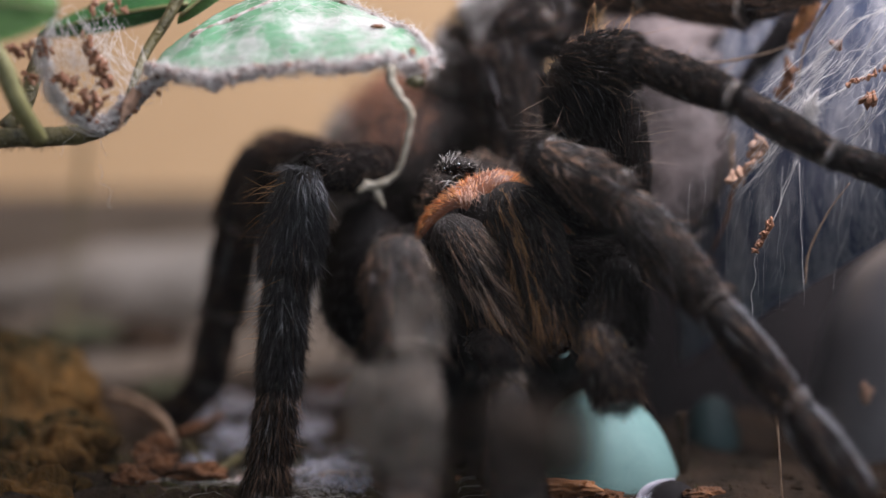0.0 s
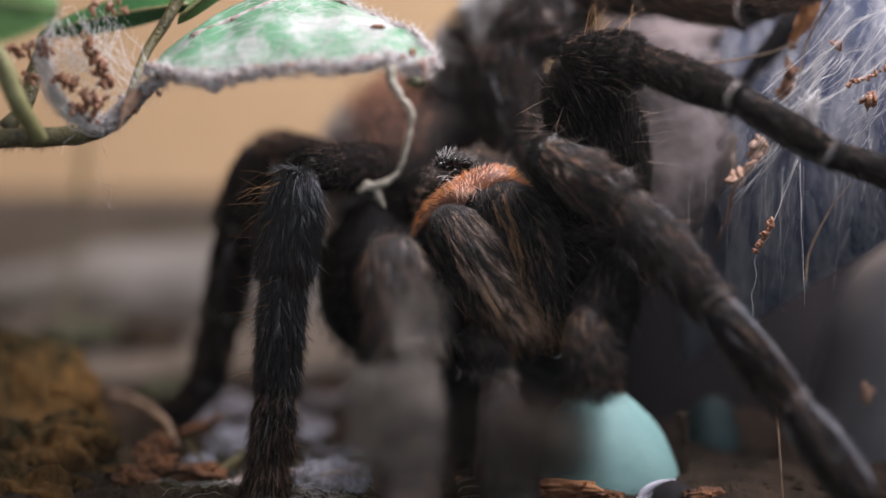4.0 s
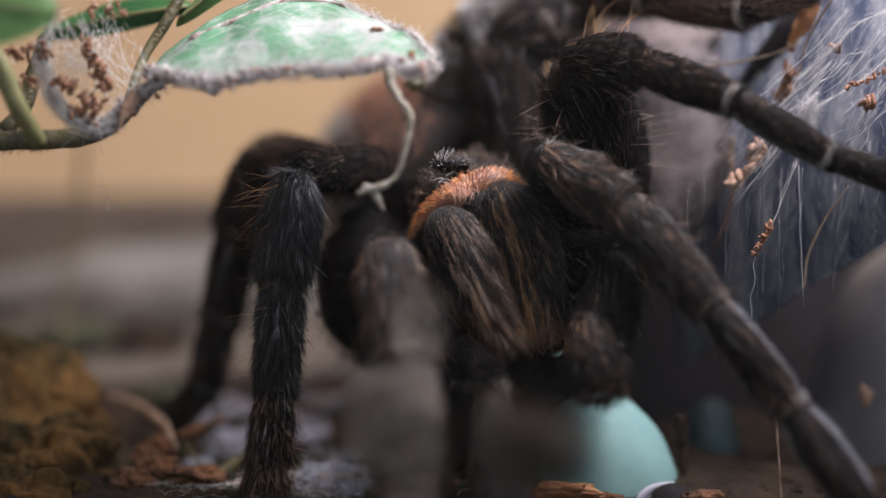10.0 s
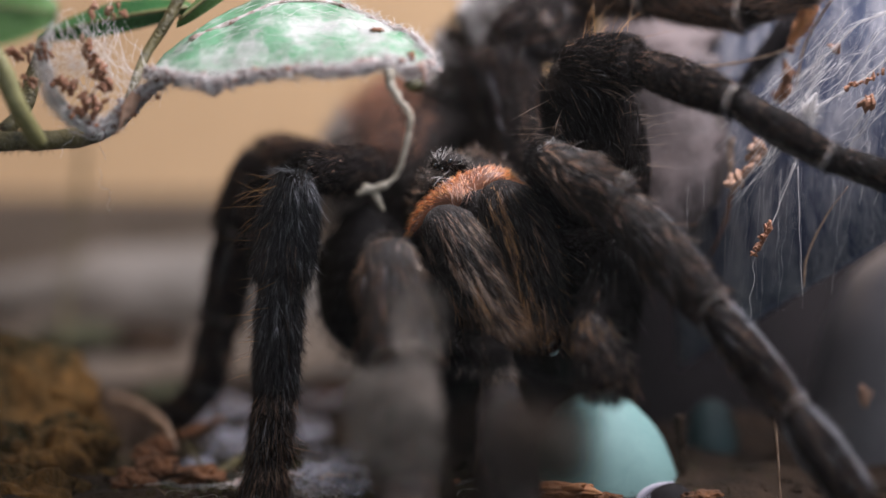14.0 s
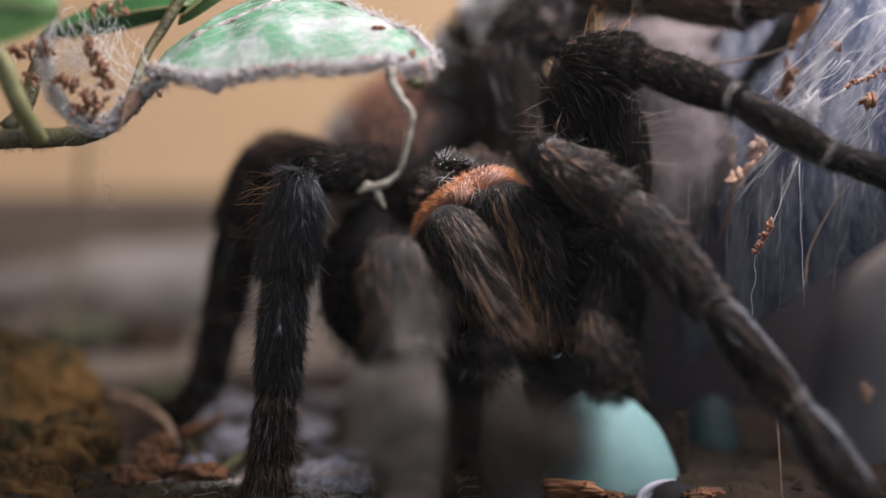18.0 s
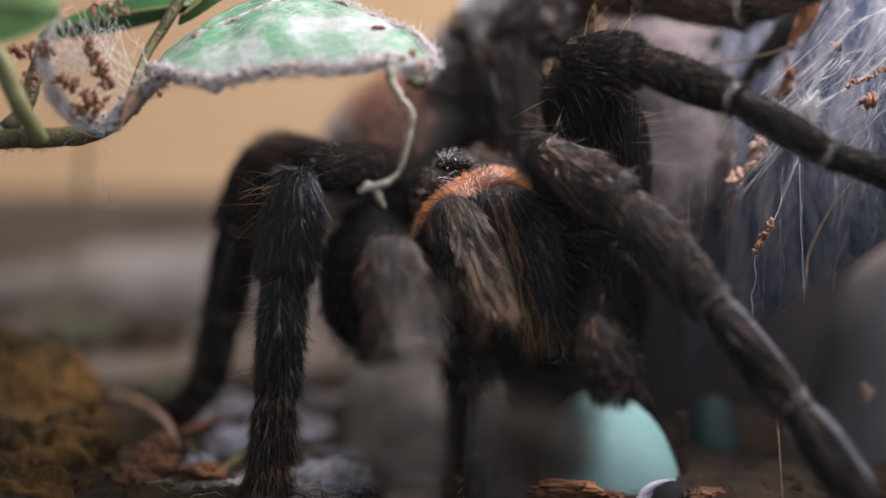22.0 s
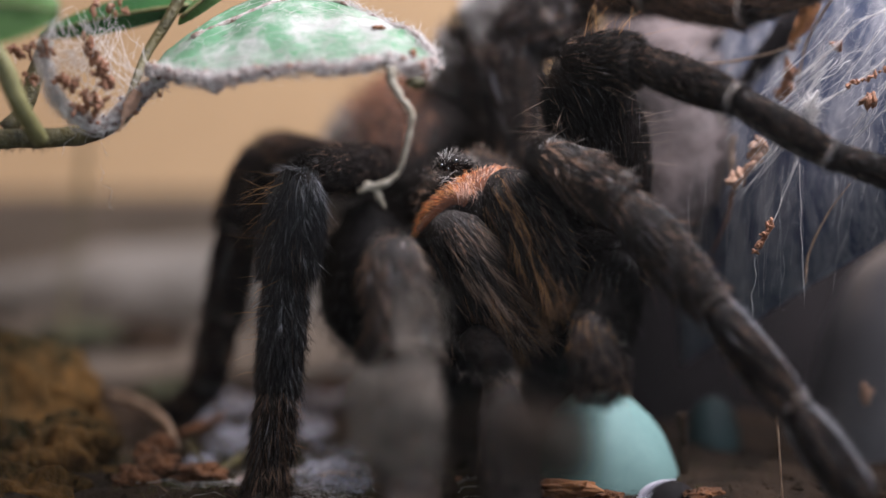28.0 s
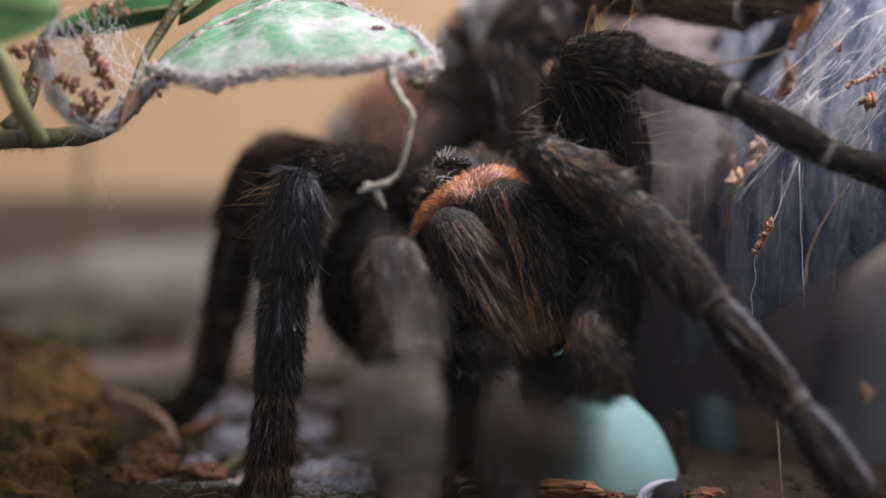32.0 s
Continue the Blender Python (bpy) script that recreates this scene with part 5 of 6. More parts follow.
    knots = [(44.33, 1, 45.54), (40.48, 1, 42.71), (37.14, 1.5, 38.21), (44.88, 0, 40.41), (40.59, 2, 47.87), (34.55, 4, 42.3), (38.43, 3, 42.82), (35.59, 3, 37.7)]
    for k in range(85):
        a = np.array(knots[RNG.integers(8)])
        b = a + np.array((-1.0, 0.3, -1.15)) * RNG.uniform(2, 8) + RNG.normal(size=3) * 1.2
        thread(s, a + RNG.normal(size=3) * 0.6, b, RNG.choice([0.010, 0.014, 0.026]), RNG.uniform(-0.2, 0.4), 0, 0.2)
    for pts, rad in (([(45.57, 1, 48.48), (41.67, 1.5, 46.7), (38.89, 2, 43.9), (36.16, 3, 41.68)], 0.09), ([(46.01, 0, 44.92), (43.22, 0.3, 42.11), (40.42, 0.5, 40.15), (37.54, 1, 38.47)], 0.08),
                     ([(37.54, 1, 39.89), (36.75, 1, 38.19), (37.09, 1, 36.78)], 0.2)):
        line = smooth_path(pts, 9)
        tube(s, line, [rad * 0.5, rad * 0.5, rad * 0.35], 7, 0, 1, 0.9, 0.4)
        p, out, along, at = on_tube(line, rad, 160)
        hairs(s, p, out * 0.25 + along, 1.8, 0.012, 0, (0, 0, -0.05), 0.15)
    for k in range(24):
        off = RNG.normal(size=3) * np.array((3.2, 0.8, 0.5))
        a = np.array((31.96, 0.5, 30.83)) + off + RNG.normal(size=3) * np.array((0.4, 0.3, 1.5))
        b = np.array((31.32, 1, 20.66)) + off + RNG.normal(size=3) * np.array((0.5, 0.3, 3.0))
        thread(s, a, b, RNG.choice([0.004, 0.007]), 0, 0, 0.12)
    thread(s, (35.36, -0.5, 32.78), (32.77, -0.5, 26.31), 0.03, 0, 0, 0.1)
    thread(s, (35.15, -0.3, 32.79), (31.87, -0.5, 24.06), 0.02, 0, 0, 0.1)
    thread(s, (35.63, 0, 32.51), (36.08, 0, 19.55), 0.026, 0, 0, 0.1)
    thread(s, (31.3, -0.5, 23.49), (30.85, -0.5, 17.3), 0.022, 0, 0, 0.2)
    tagged(thing("web", s, "bright strands of silk with crumbs before the plastic", "web", (37.65, 1, 40.45)), kind="stuff")


build_right_litter()


def build_floor_litter():
    s = Shape(TEAL)
    blob(s, (17.17, 13, -1.64), (7.59, 6.5, 11.1), 0, 28, 0.03, 0.8, Euler((0, radians(-9), 0)).to_matrix())
    thing("fabric_lump", s, "smooth pale teal lump of fine fabric", "fabric", (15.58, 14, -2.89))
    s = Shape(SHADED_TEAL)
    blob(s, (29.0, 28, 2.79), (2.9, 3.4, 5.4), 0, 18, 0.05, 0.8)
    thing("fabric_lump", s, "teal fabric lump behind, shade put into its colour", "fabric", (31.27, 30, -2.81))
    s = Shape(LILAC)
    tube(s, smooth_path([(19.66, 5, -2.52), (20.46, 5, -0.75), (21.84, 5, 0.16), (23.55, 5, 0.51)], 6), [0.5, 0.55, 0.4, 0.2], 10, 0, 0.5)
    thing("plastic_strip", s, "curved pale lilac strip of plastic", "plastic strip", (20.92, 5, -1.09))
    s = Shape(DARK_PLASTIC)
    blob(s, (23.14, 4, -2.45), (2.74, 2.2, 2.96), 0, 10, 0.12)
    thing("stone", s, "small dark rounded pebble by the fabric", "stone", (23.14, 4, -4.45))
    s = Shape(CORK)
    blob(s, (-47.27, 32, 1.96), (11.05, 12, 12.59), 0, 44, 0.16, 0.6)
    blob(s, (-40.65, 28, 8.26), (3.77, 4.5, 4.86), 0, 24, 0.2, 0.7)
    thing("cork_block", s, "rough mossy brown block of cork bark", "cork bark", (-46.9, 32, -2.95))
    for pts, rad, mat, label in (
            ([(-36.26, 33.05, 8.06), (-33.32, 31.06, 7.4), (-29.8, 25.17, 5.66), (-27.74, 17.67, 3.36)], [0.55, 0.6, 0.5, 0.3], ROOT, "pale tan dry root on the soil"),
            ([(-27.83, 21.27, 4.47), (-25.49, 23.93, 5.3), (-23.54, 26.47, 6.02)], [0.5, 0.45, 0.3], BARK, "orange-brown curled bark fibre"),
            ([(-26.97, 19.28, 3.86), (-24.02, 10.54, 1.14), (-21.2, 1.86, -1.45)], [0.2, 0.2, 0.2], STEM, "thin dark grass stalk leaning"),
            ([(-18.5, 56, 7.78), (-14.09, 60.4, 9.05), (-8.23, 63.6, 10)], [0.9, 1.1, 0.8], PALE_STONE, "pale grey dry stalk lying on the soil"),
            ([(-16.53, 55.5, 7.67), (-13.32, 56.8, 8.01), (-10.03, 56, 7.78)], [0.5, 1.2, 0.7], BARK, "orange-brown flake of bark on the soil"),
            ([(-42.7, 70, 39.22), (-43.17, 72, 33.54), (-44.45, 74, 24.07), (-44.97, 66, 10.72)], [0.3, 0.4, 0.22, 0.3], STEM, "thin dark stalk far behind"),
            ([(-23.87, 8.18, 0.42), (-21.3, 13.7, 2.11), (-18.57, 17.67, 3.36)], [0.5, 0.6, 0.3], STEM, "dark twig lying on the soil"),
            ([(-15.22, 8.1, -0.73), (-12.51, 13.2, 0.09), (-9.08, 16.3, 0.6)], [0.4, 0.5, 0.3], BARK, "brown twig lying on the soil")):
        s = Shape(mat)
        tube(s, smooth_path(pts, 7), rad, 10, 0, 0.8, 0.3, 1.0)
        thing("twig", s, label, "twig", pts[1], "twigs on the soil")
    for at, r, label in (((-40.5, 15, 0.8), (7.5, 5.0, 5.6), "rough mossy lump of cork bark"), ((-43.5, 6, -3.0), (8.5, 5.0, 5.4), "rough mossy lump of cork bark"), ((-29.5, 12, 1.4), (2.4, 2.4, 1.8), "rusty crumbling piece of bark"),
                         ((12.11, -2, 0.17), (3.0, 1.6, 0.9), "orange-brown chip of bark"), ((5.4, -1, -0.35), (0.9, 0.8, 0.6), "small orange bark crumb"),
                         ((15.56, 0, -0.98), (2.4, 1.5, 0.9), "dark brown chip of bark"), ((-29.54, 17.98, 3.46), (1.6, 1.4, 1.2), "rusty curled bark flake"),
                         ((-31.16, 16.06, 2.86), (1.1, 1.0, 0.9), "rusty curled bark flake"), ((-31.37, 8.18, 0.42), (2.2, 1.6, 1.4), "rusty crumbling piece of bark"),
                         ((26.42, 2, -0.89), (2.0, 1.5, 0.9), "brown chip of bark"), ((-5.43, 8.6, -0.65), (2.6, 2.0, 0.8), "dark chip of bark under the leg"),
                         ((-25.14, 9.8, 0.89), (3.0, 2.4, 1.2), "dark bark chip on the soil"), ((10.01, 3, -0.96), (2.4, 1.8, 0.8), "brown bark chip on the soil")):
        s = Shape(SPLINTER if "orange" in label else CORK if "mossy" in label else BARK)
        blob(s, at, r, 0, 26, 0.45, 0.5)
        thing("bark_chip", s, label, "bark", at, "bark chips on the soil")
    # a mound added to keep the shaded ground behind the spider dark
    s = Shape(SOIL)
    blob(s, (7.09, 30, -1.59), (14.66, 8, 16.49), 0, 30, 0.2, 0.35)
    thing("shade_mound", s, "dark mound of earth added where shade falls under the spider", "earth", (5.31, 34, -4.32))
    s = Shape(MOSS, ROOT)
    for x0, y0, w, h, n in ((-19, 22, 7, 9, 2600), (-12, 10, 5, 6, 1600), (-25, 12, 5, 7, 1200), (10, 8, 9, 7, 1200)):
        base = np.stack([x0 + RNG.normal(size=n) * w, y0 + RNG.normal(size=n) * h, np.zeros(n)], 1)
        base[:, 2] = [ground_height(x, y) + 0.4 for x, y, _ in base]
        hairs(s, base, RNG.normal(size=(n, 3)) * 0.7 + np.array((0, 0, 0.8)), 1.5, 0.05, 0, (0, 0, -0.4), 0.4)
        if x0 > 0:
            continue
        hairs(s, base[::40], RNG.normal(size=(len(base[::40]), 3)) * 0.8 + np.array((0, 0, 0.5)), 5.0, 0.035, 1, (0.1, 0, -0.5), 0.3)
    tagged(thing("moss", s, "dark olive moss with dry fibres on the soil", "moss"), kind="stuff")
    s = Shape(FRASS, PALE_FRASS, SOIL)
    for _ in range(900):
        x, y = RNG.uniform(-48, 48), RNG.uniform(-12, 60)
        r = RNG.uniform(0.15, 0.7)
        blob(s, (x, y, ground_height(x, y) + r * 0.6), r * RNG.uniform(0.5, 1.4, 3), int(RNG.choice([0] + [2] * 24)), 6, 0.7, 0.6)
    tagged(thing("litter", s, "scattered crumbs of soil and bark", "litter"), kind="stuff")
    s = Shape(SILK, DUSTY_SILK)
    for x0, y0, w, h, n in ((-12.5, 2, 3.0, 4.0, 90), (-20, 8, 4.0, 5.0, 90), (-11, 10, 3.5, 4, 60), (-24, 14, 4, 4, 50), (8, 4, 4, 4, 20)):
        for _ in range(n):
            x, y = x0 + RNG.normal() * w, y0 + RNG.normal() * h
            x2, y2 = x + RNG.normal() * 3, y + RNG.normal() * 3
            thread(s, (x, y, ground_height(x, y) + 0.8), (x2, y2, ground_height(x2, y2) + 0.8), RNG.choice([0.008, 0.012, 0.02]), -0.2, 0, 0.2, 5)
    for x, y, r in ((-20, 8, 2.0), (-22, 10, 1.7), (-17, 12, 2.0), (-10.5, 9, 1.6)):
        blob(s, (x, y, ground_height(x, y) + 0.5), (r * 1.2, r, 0.7), 1, 12, 0.5, 0.5)
    tagged(thing("web", s, "white silk spun over the soil", "web"), kind="stuff")
    for at, r in (((-12.25, 9, -0.33), (3.2, 5.0)), ((-22.42, 28, 2.79), (3.5, 6.0)), ((-11.61, 22, 1.63), (3.5, 6.0)), ((-25.69, 18, 0.97), (2.0, 4.0)), ((-23.78, 46, 6.58), (5.0, 8.0)),
                  ((-15.42, 52, 7.93), (5.0, 7.0)), ((-9.48, 9, -0.21), (2.5, 5.0)), ((19.05, 2, -0.21), (3.0, 2.0)), ((-15.13, 36, 4.22), (3.0, 6.0))):
        cx, cy = at[0], at[1]
        s = Shape(SILK_FILM)
        grid_sheet(s, lambda u, v: (cx + (2 * u - 1) * r[0] * (0.6 + 0.4 * math.sin(math.pi * v)), cy + (2 * v - 1) * r[1],
                                    ground_height(cx + (2 * u - 1) * r[0], cy + (2 * v - 1) * r[1]) + 0.9 + 0.7 * noise.noise(Vector((9 * u, 9 * v, cx)))), 24, 18, 0.05)
        thing("silk_patch", s, "ragged patch of white silk on the soil", "silk", (cx, cy, ground_height(cx, cy)), "silk patches on the soil")


build_floor_litter()


def build_veil():
    """A thin grey film before the front leg, standing in for a glass smudge."""
    levels = [870, 800, 700, 655, 628, 605, 545, 480]
    middles = [716, 710, 690, 706, 742, 750, 750, 742]
    halves = [70, 86, 96, 74, 26, 54, 56, 30]
    low, span = np.array(VEIL_LOW), 0.0514

    def spot(u, v):
        lv = 870 - 390 * v
        m, h = np.interp(-lv, [-a for a in levels], middles), np.interp(-lv, [-a for a in levels], halves)
        h += 6 * noise.noise(Vector((v * 9, 0, 0)))
        return low + np.array(((m - 716 + (2 * u - 1) * h) * span, 0.6 * math.sin(9 * v + 2 * u), (870 - lv) * span))

    s = Shape(VEIL)
    grid_sheet(s, spot, 16, 50, 0.03)
    thing("hazy_film", s, "thin see-through grey film standing in for a smudge on the glass", "silk", VEIL_LOW)


def build_shade_film():
    """A brownish film added below the jaws, near the glass, as painted shade."""
    low = np.array(SHADE_FILM_LOW)

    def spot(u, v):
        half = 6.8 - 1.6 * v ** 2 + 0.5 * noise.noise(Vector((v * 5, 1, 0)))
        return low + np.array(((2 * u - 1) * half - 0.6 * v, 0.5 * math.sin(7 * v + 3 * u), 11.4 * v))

    s = Shape(SHADE_FILM)
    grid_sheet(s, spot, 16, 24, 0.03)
    thing("hazy_film", s, "thin brownish film added below the jaws as painted shade", "silk", SHADE_FILM_LOW)


SHADE_FILM_LOW = (9.0, -34, 0.82)
build_shade_film()
VEIL_LOW = (-3.49, -32, 1.96)
build_veil()


# ---- what moves ----
def rest_of(ob):
    return ob.location.copy()


def shifted(ob, right, up, swing=0.0, lift=0.0):
    m = pose(0, 0, 0, lift, swing, 0)
    m.translation = REST[ob.name] + Vector((right, 0, up)) * MM
    return m


REST = {}


def motions():
    bob = [
        (0, 0.49, -0.6), (0.5, 0.39, -0.41), (1, 0.29, -0.31), (1.5, 0.28, -0.39), (2, 0.21, -0.32), (2.5, 0.12, -0.16),
        (3, 0.03, -0.08), (3.5, 0.11, -0.08), (5.5, 0.08, -0.16), (6, 0, -0), (6.5, 0.08, -0.16), (7, -0.16, 0.1),
        (7.5, 0.01, -0.08), (8, 0.01, -0.08), (8.5, 0.01, -0.18), (9, 0.07, -0.08), (9.5, -0.03, -0.08),
        (10, -0.03, -0.05), (10.5, 0.07, -0.06), (11, 0.01, -0.1), (11.5, -0.06, 0.03), (12, -0.01, -0.09),
        (12.5, -0.16, 0.15), (13, -0.13, 0), (13.5, 0.02, -0.02), (14, -0.27, 0.09), (14.5, -0.14, -0.06),
        (16.5, -0.12, -0.04), (17, 0.01, -0.14), (17.5, -0.06, 0.11), (18, -0, -0.13), (18.5, 0.1, -0.14),
        (19, -0.06, 0.02), (19.5, -0.06, 0.02), (20, 0.01, -0.07), (20.5, 0.09, -0.14), (21, -0.08, 0.02),
        (21.5, -0.08, 0.02), (22, 0.09, -0.14), (22.5, 0.01, 0.11), (23, 0.08, 0.02), (23.5, 0.08, -0.07),
        (24, 0.08, -0.06), (24.5, 0.09, -0.06), (25, 0.09, 0.01), (25.5, 0, 0.01), (27.5, 0.08, -0.07), (28, 0.18, -0.15),
        (28.5, 0.26, -0.24), (29, 0.17, -0.15), (29.5, 0.16, -0.15), (30, 0.16, -0.13), (30.5, 0.01, 0.01),
        (31, 0.09, -0.09), (31.5, 0.17, -0.22), (32, 0.02, -0.04),
    ]
    for ob in [CARAPACE, FRINGE] + [e for e, _ in EYES]:
        REST[ob.name] = rest_of(ob)
        walk(ob, [(t, shifted(ob, dx, dz)) for t, dx, dz in bob])
    for ob in (LEFT_JAW, RIGHT_JAW, LEFT_PALP, RIGHT_PALP, LEGS["left"], LEGS["near"]):
        REST[ob.name] = rest_of(ob)
    # jaws: seconds, mm to the right, mm up, swing and lift in degrees
    walk(LEFT_JAW, [(t, shifted(LEFT_JAW, dx, dz, swing, lift)) for t, dx, dz, swing, lift in [
        (0, 0.49, -0.6, -4.76, 14), (0.5, 0.39, -0.41, -8.29, 11.76), (1, 0.29, -0.31, -5.21, 2.88),
        (1.5, 0.28, -0.39, -7.16, 14), (2, 0.21, -0.32, -6.49, 14), (2.5, 0.12, -0.16, -7.33, 4.51),
        (3, 0.03, -0.08, -7.79, -2.53), (3.5, 0.11, -0.08, -7.3, 1.99), (5.5, 0.08, -0.16, -0.87, 1.52), (6, 0, -0, 0, 0),
        (6.5, 0.08, -0.16, -7.48, 14), (7, -0.16, 0.1, -7.86, 5.55), (7.5, 0.01, -0.08, -7.39, 1.26),
        (8, 0.01, -0.08, -4.75, 5.1), (8.5, 0.01, -0.18, 12.67, -25.23), (9, 0.07, -0.08, -0.01, -3.75),
        (9.5, -0.03, -0.08, 14.23, -23.75), (10, -0.03, -0.05, -0.32, 2.29), (10.5, 0.07, -0.06, -2.27, 9.82),
        (11, 0.01, -0.1, -4.38, 1.86), (11.5, -0.06, 0.03, -6.57, -1.49), (12, -0.01, -0.09, 13.4, -21.02),
        (12.5, -0.16, 0.15, 2.49, -7.96), (13, -0.13, 0, -0.24, -2.93), (13.5, 0.02, -0.02, -1, 2.65),
        (14, -0.27, 0.09, -3.36, 1.19), (14.5, -0.14, -0.06, -4.47, 3.53), (16.5, -0.12, -0.04, -9.06, -9.18),
        (17, 0.01, -0.14, 2.52, -6.99), (17.5, -0.06, 0.11, -7.91, 6.66), (18, -0, -0.13, -3.61, 1.83),
        (18.5, 0.1, -0.14, -4.91, 14), (19, -0.06, 0.02, -1.86, 0.75), (19.5, -0.06, 0.02, -4.81, 7.89),
        (20, 0.01, -0.07, -3.44, 2.64), (20.5, 0.09, -0.14, -6.77, 14), (21, -0.08, 0.02, -5.17, 9.19),
        (21.5, -0.08, 0.02, -4.81, 7.89), (22, 0.09, -0.14, 9.59, -18.8), (22.5, 0.01, 0.11, -6.24, 1.92),
        (23, 0.08, 0.02, -5.52, 10.83), (23.5, 0.08, -0.07, -3.72, 3.32), (24, 0.08, -0.06, -3.88, -1.21),
        (24.5, 0.09, -0.06, -4.09, 4.17), (25, 0.09, 0.01, -0.09, 7.14), (25.5, 0, 0.01, 2, -4.89),
        (27.5, 0.08, -0.07, -7.26, 14), (28, 0.18, -0.15, -9.17, 14), (28.3, 0.23, -0.2, -8.32, 14),
        (28.5, 0.26, -0.24, -5.7, 5.2), (29, 0.17, -0.15, -9.17, 14), (29.5, 0.16, -0.15, -8.79, 10.77),
        (30, 0.16, -0.13, -3.04, 0.59), (30.5, 0.01, 0.01, -6.83, 14), (31, 0.09, -0.09, -3.64, 11.24),
        (31.2, 0.12, -0.14, -8.72, 14), (31.5, 0.17, -0.22, -8.26, 14), (31.8, 0.08, -0.11, -4.64, 4.43),
        (32, 0.02, -0.04, -5.61, 8.97),
    ]])
    walk(RIGHT_JAW, [(t, shifted(RIGHT_JAW, dx, dz, swing, lift)) for t, dx, dz, swing, lift in [
        (0, 0.49, -0.63, 0.2, 0.5), (0.5, 0.39, -0.43, 0.09, 0.23), (1, 0.29, -0.42, 0.61, 1.52),
        (1.5, 0.28, -0.3, -0.71, -0.71), (2, 0.21, 0.1, -18, -9), (2.5, 0.12, -0.13, -0.26, -0.26),
        (3, 0.03, -0.34, 1.51, 3.78), (3.5, 0.11, -0.34, 1.51, 3.78), (5.5, 0.08, -0.35, 1.1, 2.75), (6, 0, -0, 0, 0),
        (6.5, 0.08, 0.3, -3.65, -3.65), (7, -0.16, -0.03, 0.75, 1.88), (7.5, 0.01, -0.3, 1.27, 3.19),
        (8, 0.01, -0.33, 1.43, 3.59), (8.5, 0.01, -0.65, 2.68, 6.69), (9, 0.07, -0.19, 0.63, 1.59),
        (9.5, -0.03, -0.43, 1.98, 4.96), (10, -0.03, -0.15, 0.58, 1.45), (10.5, 0.07, 0.42, -3.77, -3.77),
        (11, 0.01, -0.09, -0.09, -0.09), (11.5, -0.06, -0.15, 0.99, 2.47), (12, -0.01, -0.57, 2.7, 6.74),
        (12.5, -0.16, -0.1, 1.46, 3.64), (13, -0.13, 0, 0, 0.01), (13.5, 0.02, -0.15, 0.78, 1.96),
        (14, -0.27, -0.03, 0.66, 1.65), (14.5, -0.14, -0.23, 0.98, 2.44), (16.5, -0.12, -0.44, 2.28, 5.7),
        (17, 0.01, -0.3, 0.88, 2.2), (17.5, -0.06, -0.31, 2.36, 5.91), (18, -0, -0.35, 1.21, 3.03),
        (18.5, 0.1, 0.1, -15.5, -7), (19, -0.06, -0.06, 0.42, 1.05), (19.5, -0.06, -0.41, 2.42, 6.05),
        (20, 0.01, -0.45, 2.16, 5.41), (20.5, 0.09, 0.1, -13, -6), (21, -0.08, -0.15, 0.98, 2.45),
        (21.5, -0.08, -0.13, 0.82, 2.05), (22, 0.09, -0.56, 2.4, 6), (22.5, 0.01, -0.11, 1.24, 3.11),
        (23, 0.08, -0.15, 0.98, 2.45), (23.5, 0.08, -0.18, 0.64, 1.61), (24, 0.08, -0.04, -0.16, -0.16),
        (24.5, 0.09, -0.27, 1.22, 3.04), (25, 0.09, 0.1, -14, -5), (25.5, 0, 0.01, 0.01, 0.03),
        (27.5, 0.08, -0.04, -0.19, -0.19), (28, 0.18, 0.54, -5.43, -5.43), (28.3, 0.23, 0.38, -4.57, -4.57),
        (28.5, 0.26, -0.02, -1.67, -1.67), (29, 0.17, -0.3, 0.87, 2.17), (29.5, 0.16, -0.47, 1.83, 4.57),
        (30, 0.16, -0.46, 1.85, 4.63), (30.5, 0.01, -0.09, 0.57, 1.43), (31, 0.09, -0.05, -0.24, -0.24),
        (31.2, 0.12, 0.55, -5.39, -5.39), (31.4, 0.16, 0.1, -17, -8), (31.6, 0.14, 0.27, -3.51, -3.51),
        (31.8, 0.08, -0.16, 0.28, 0.69), (32, 0.02, -0.17, 0.76, 1.89),
    ]])
    # the fang folds behind its jaw and swings out when the jaw is drawn back: seconds, degrees folded
    REST[RIGHT_FANG.name] = rest_of(RIGHT_FANG)
    walk(RIGHT_FANG, [(t, shifted(RIGHT_FANG, 0, 0, 0, fold)) for t, fold in [
        (0, 80), (1.5, 80), (2, 0), (2.5, 80), (18, 80), (18.5, 10), (19, 80), (20, 80), (20.5, 30), (21, 80), (24.5, 80),
        (25, 35), (25.5, 80), (31, 70), (31.4, 0), (31.7, 70), (32, 80)]])
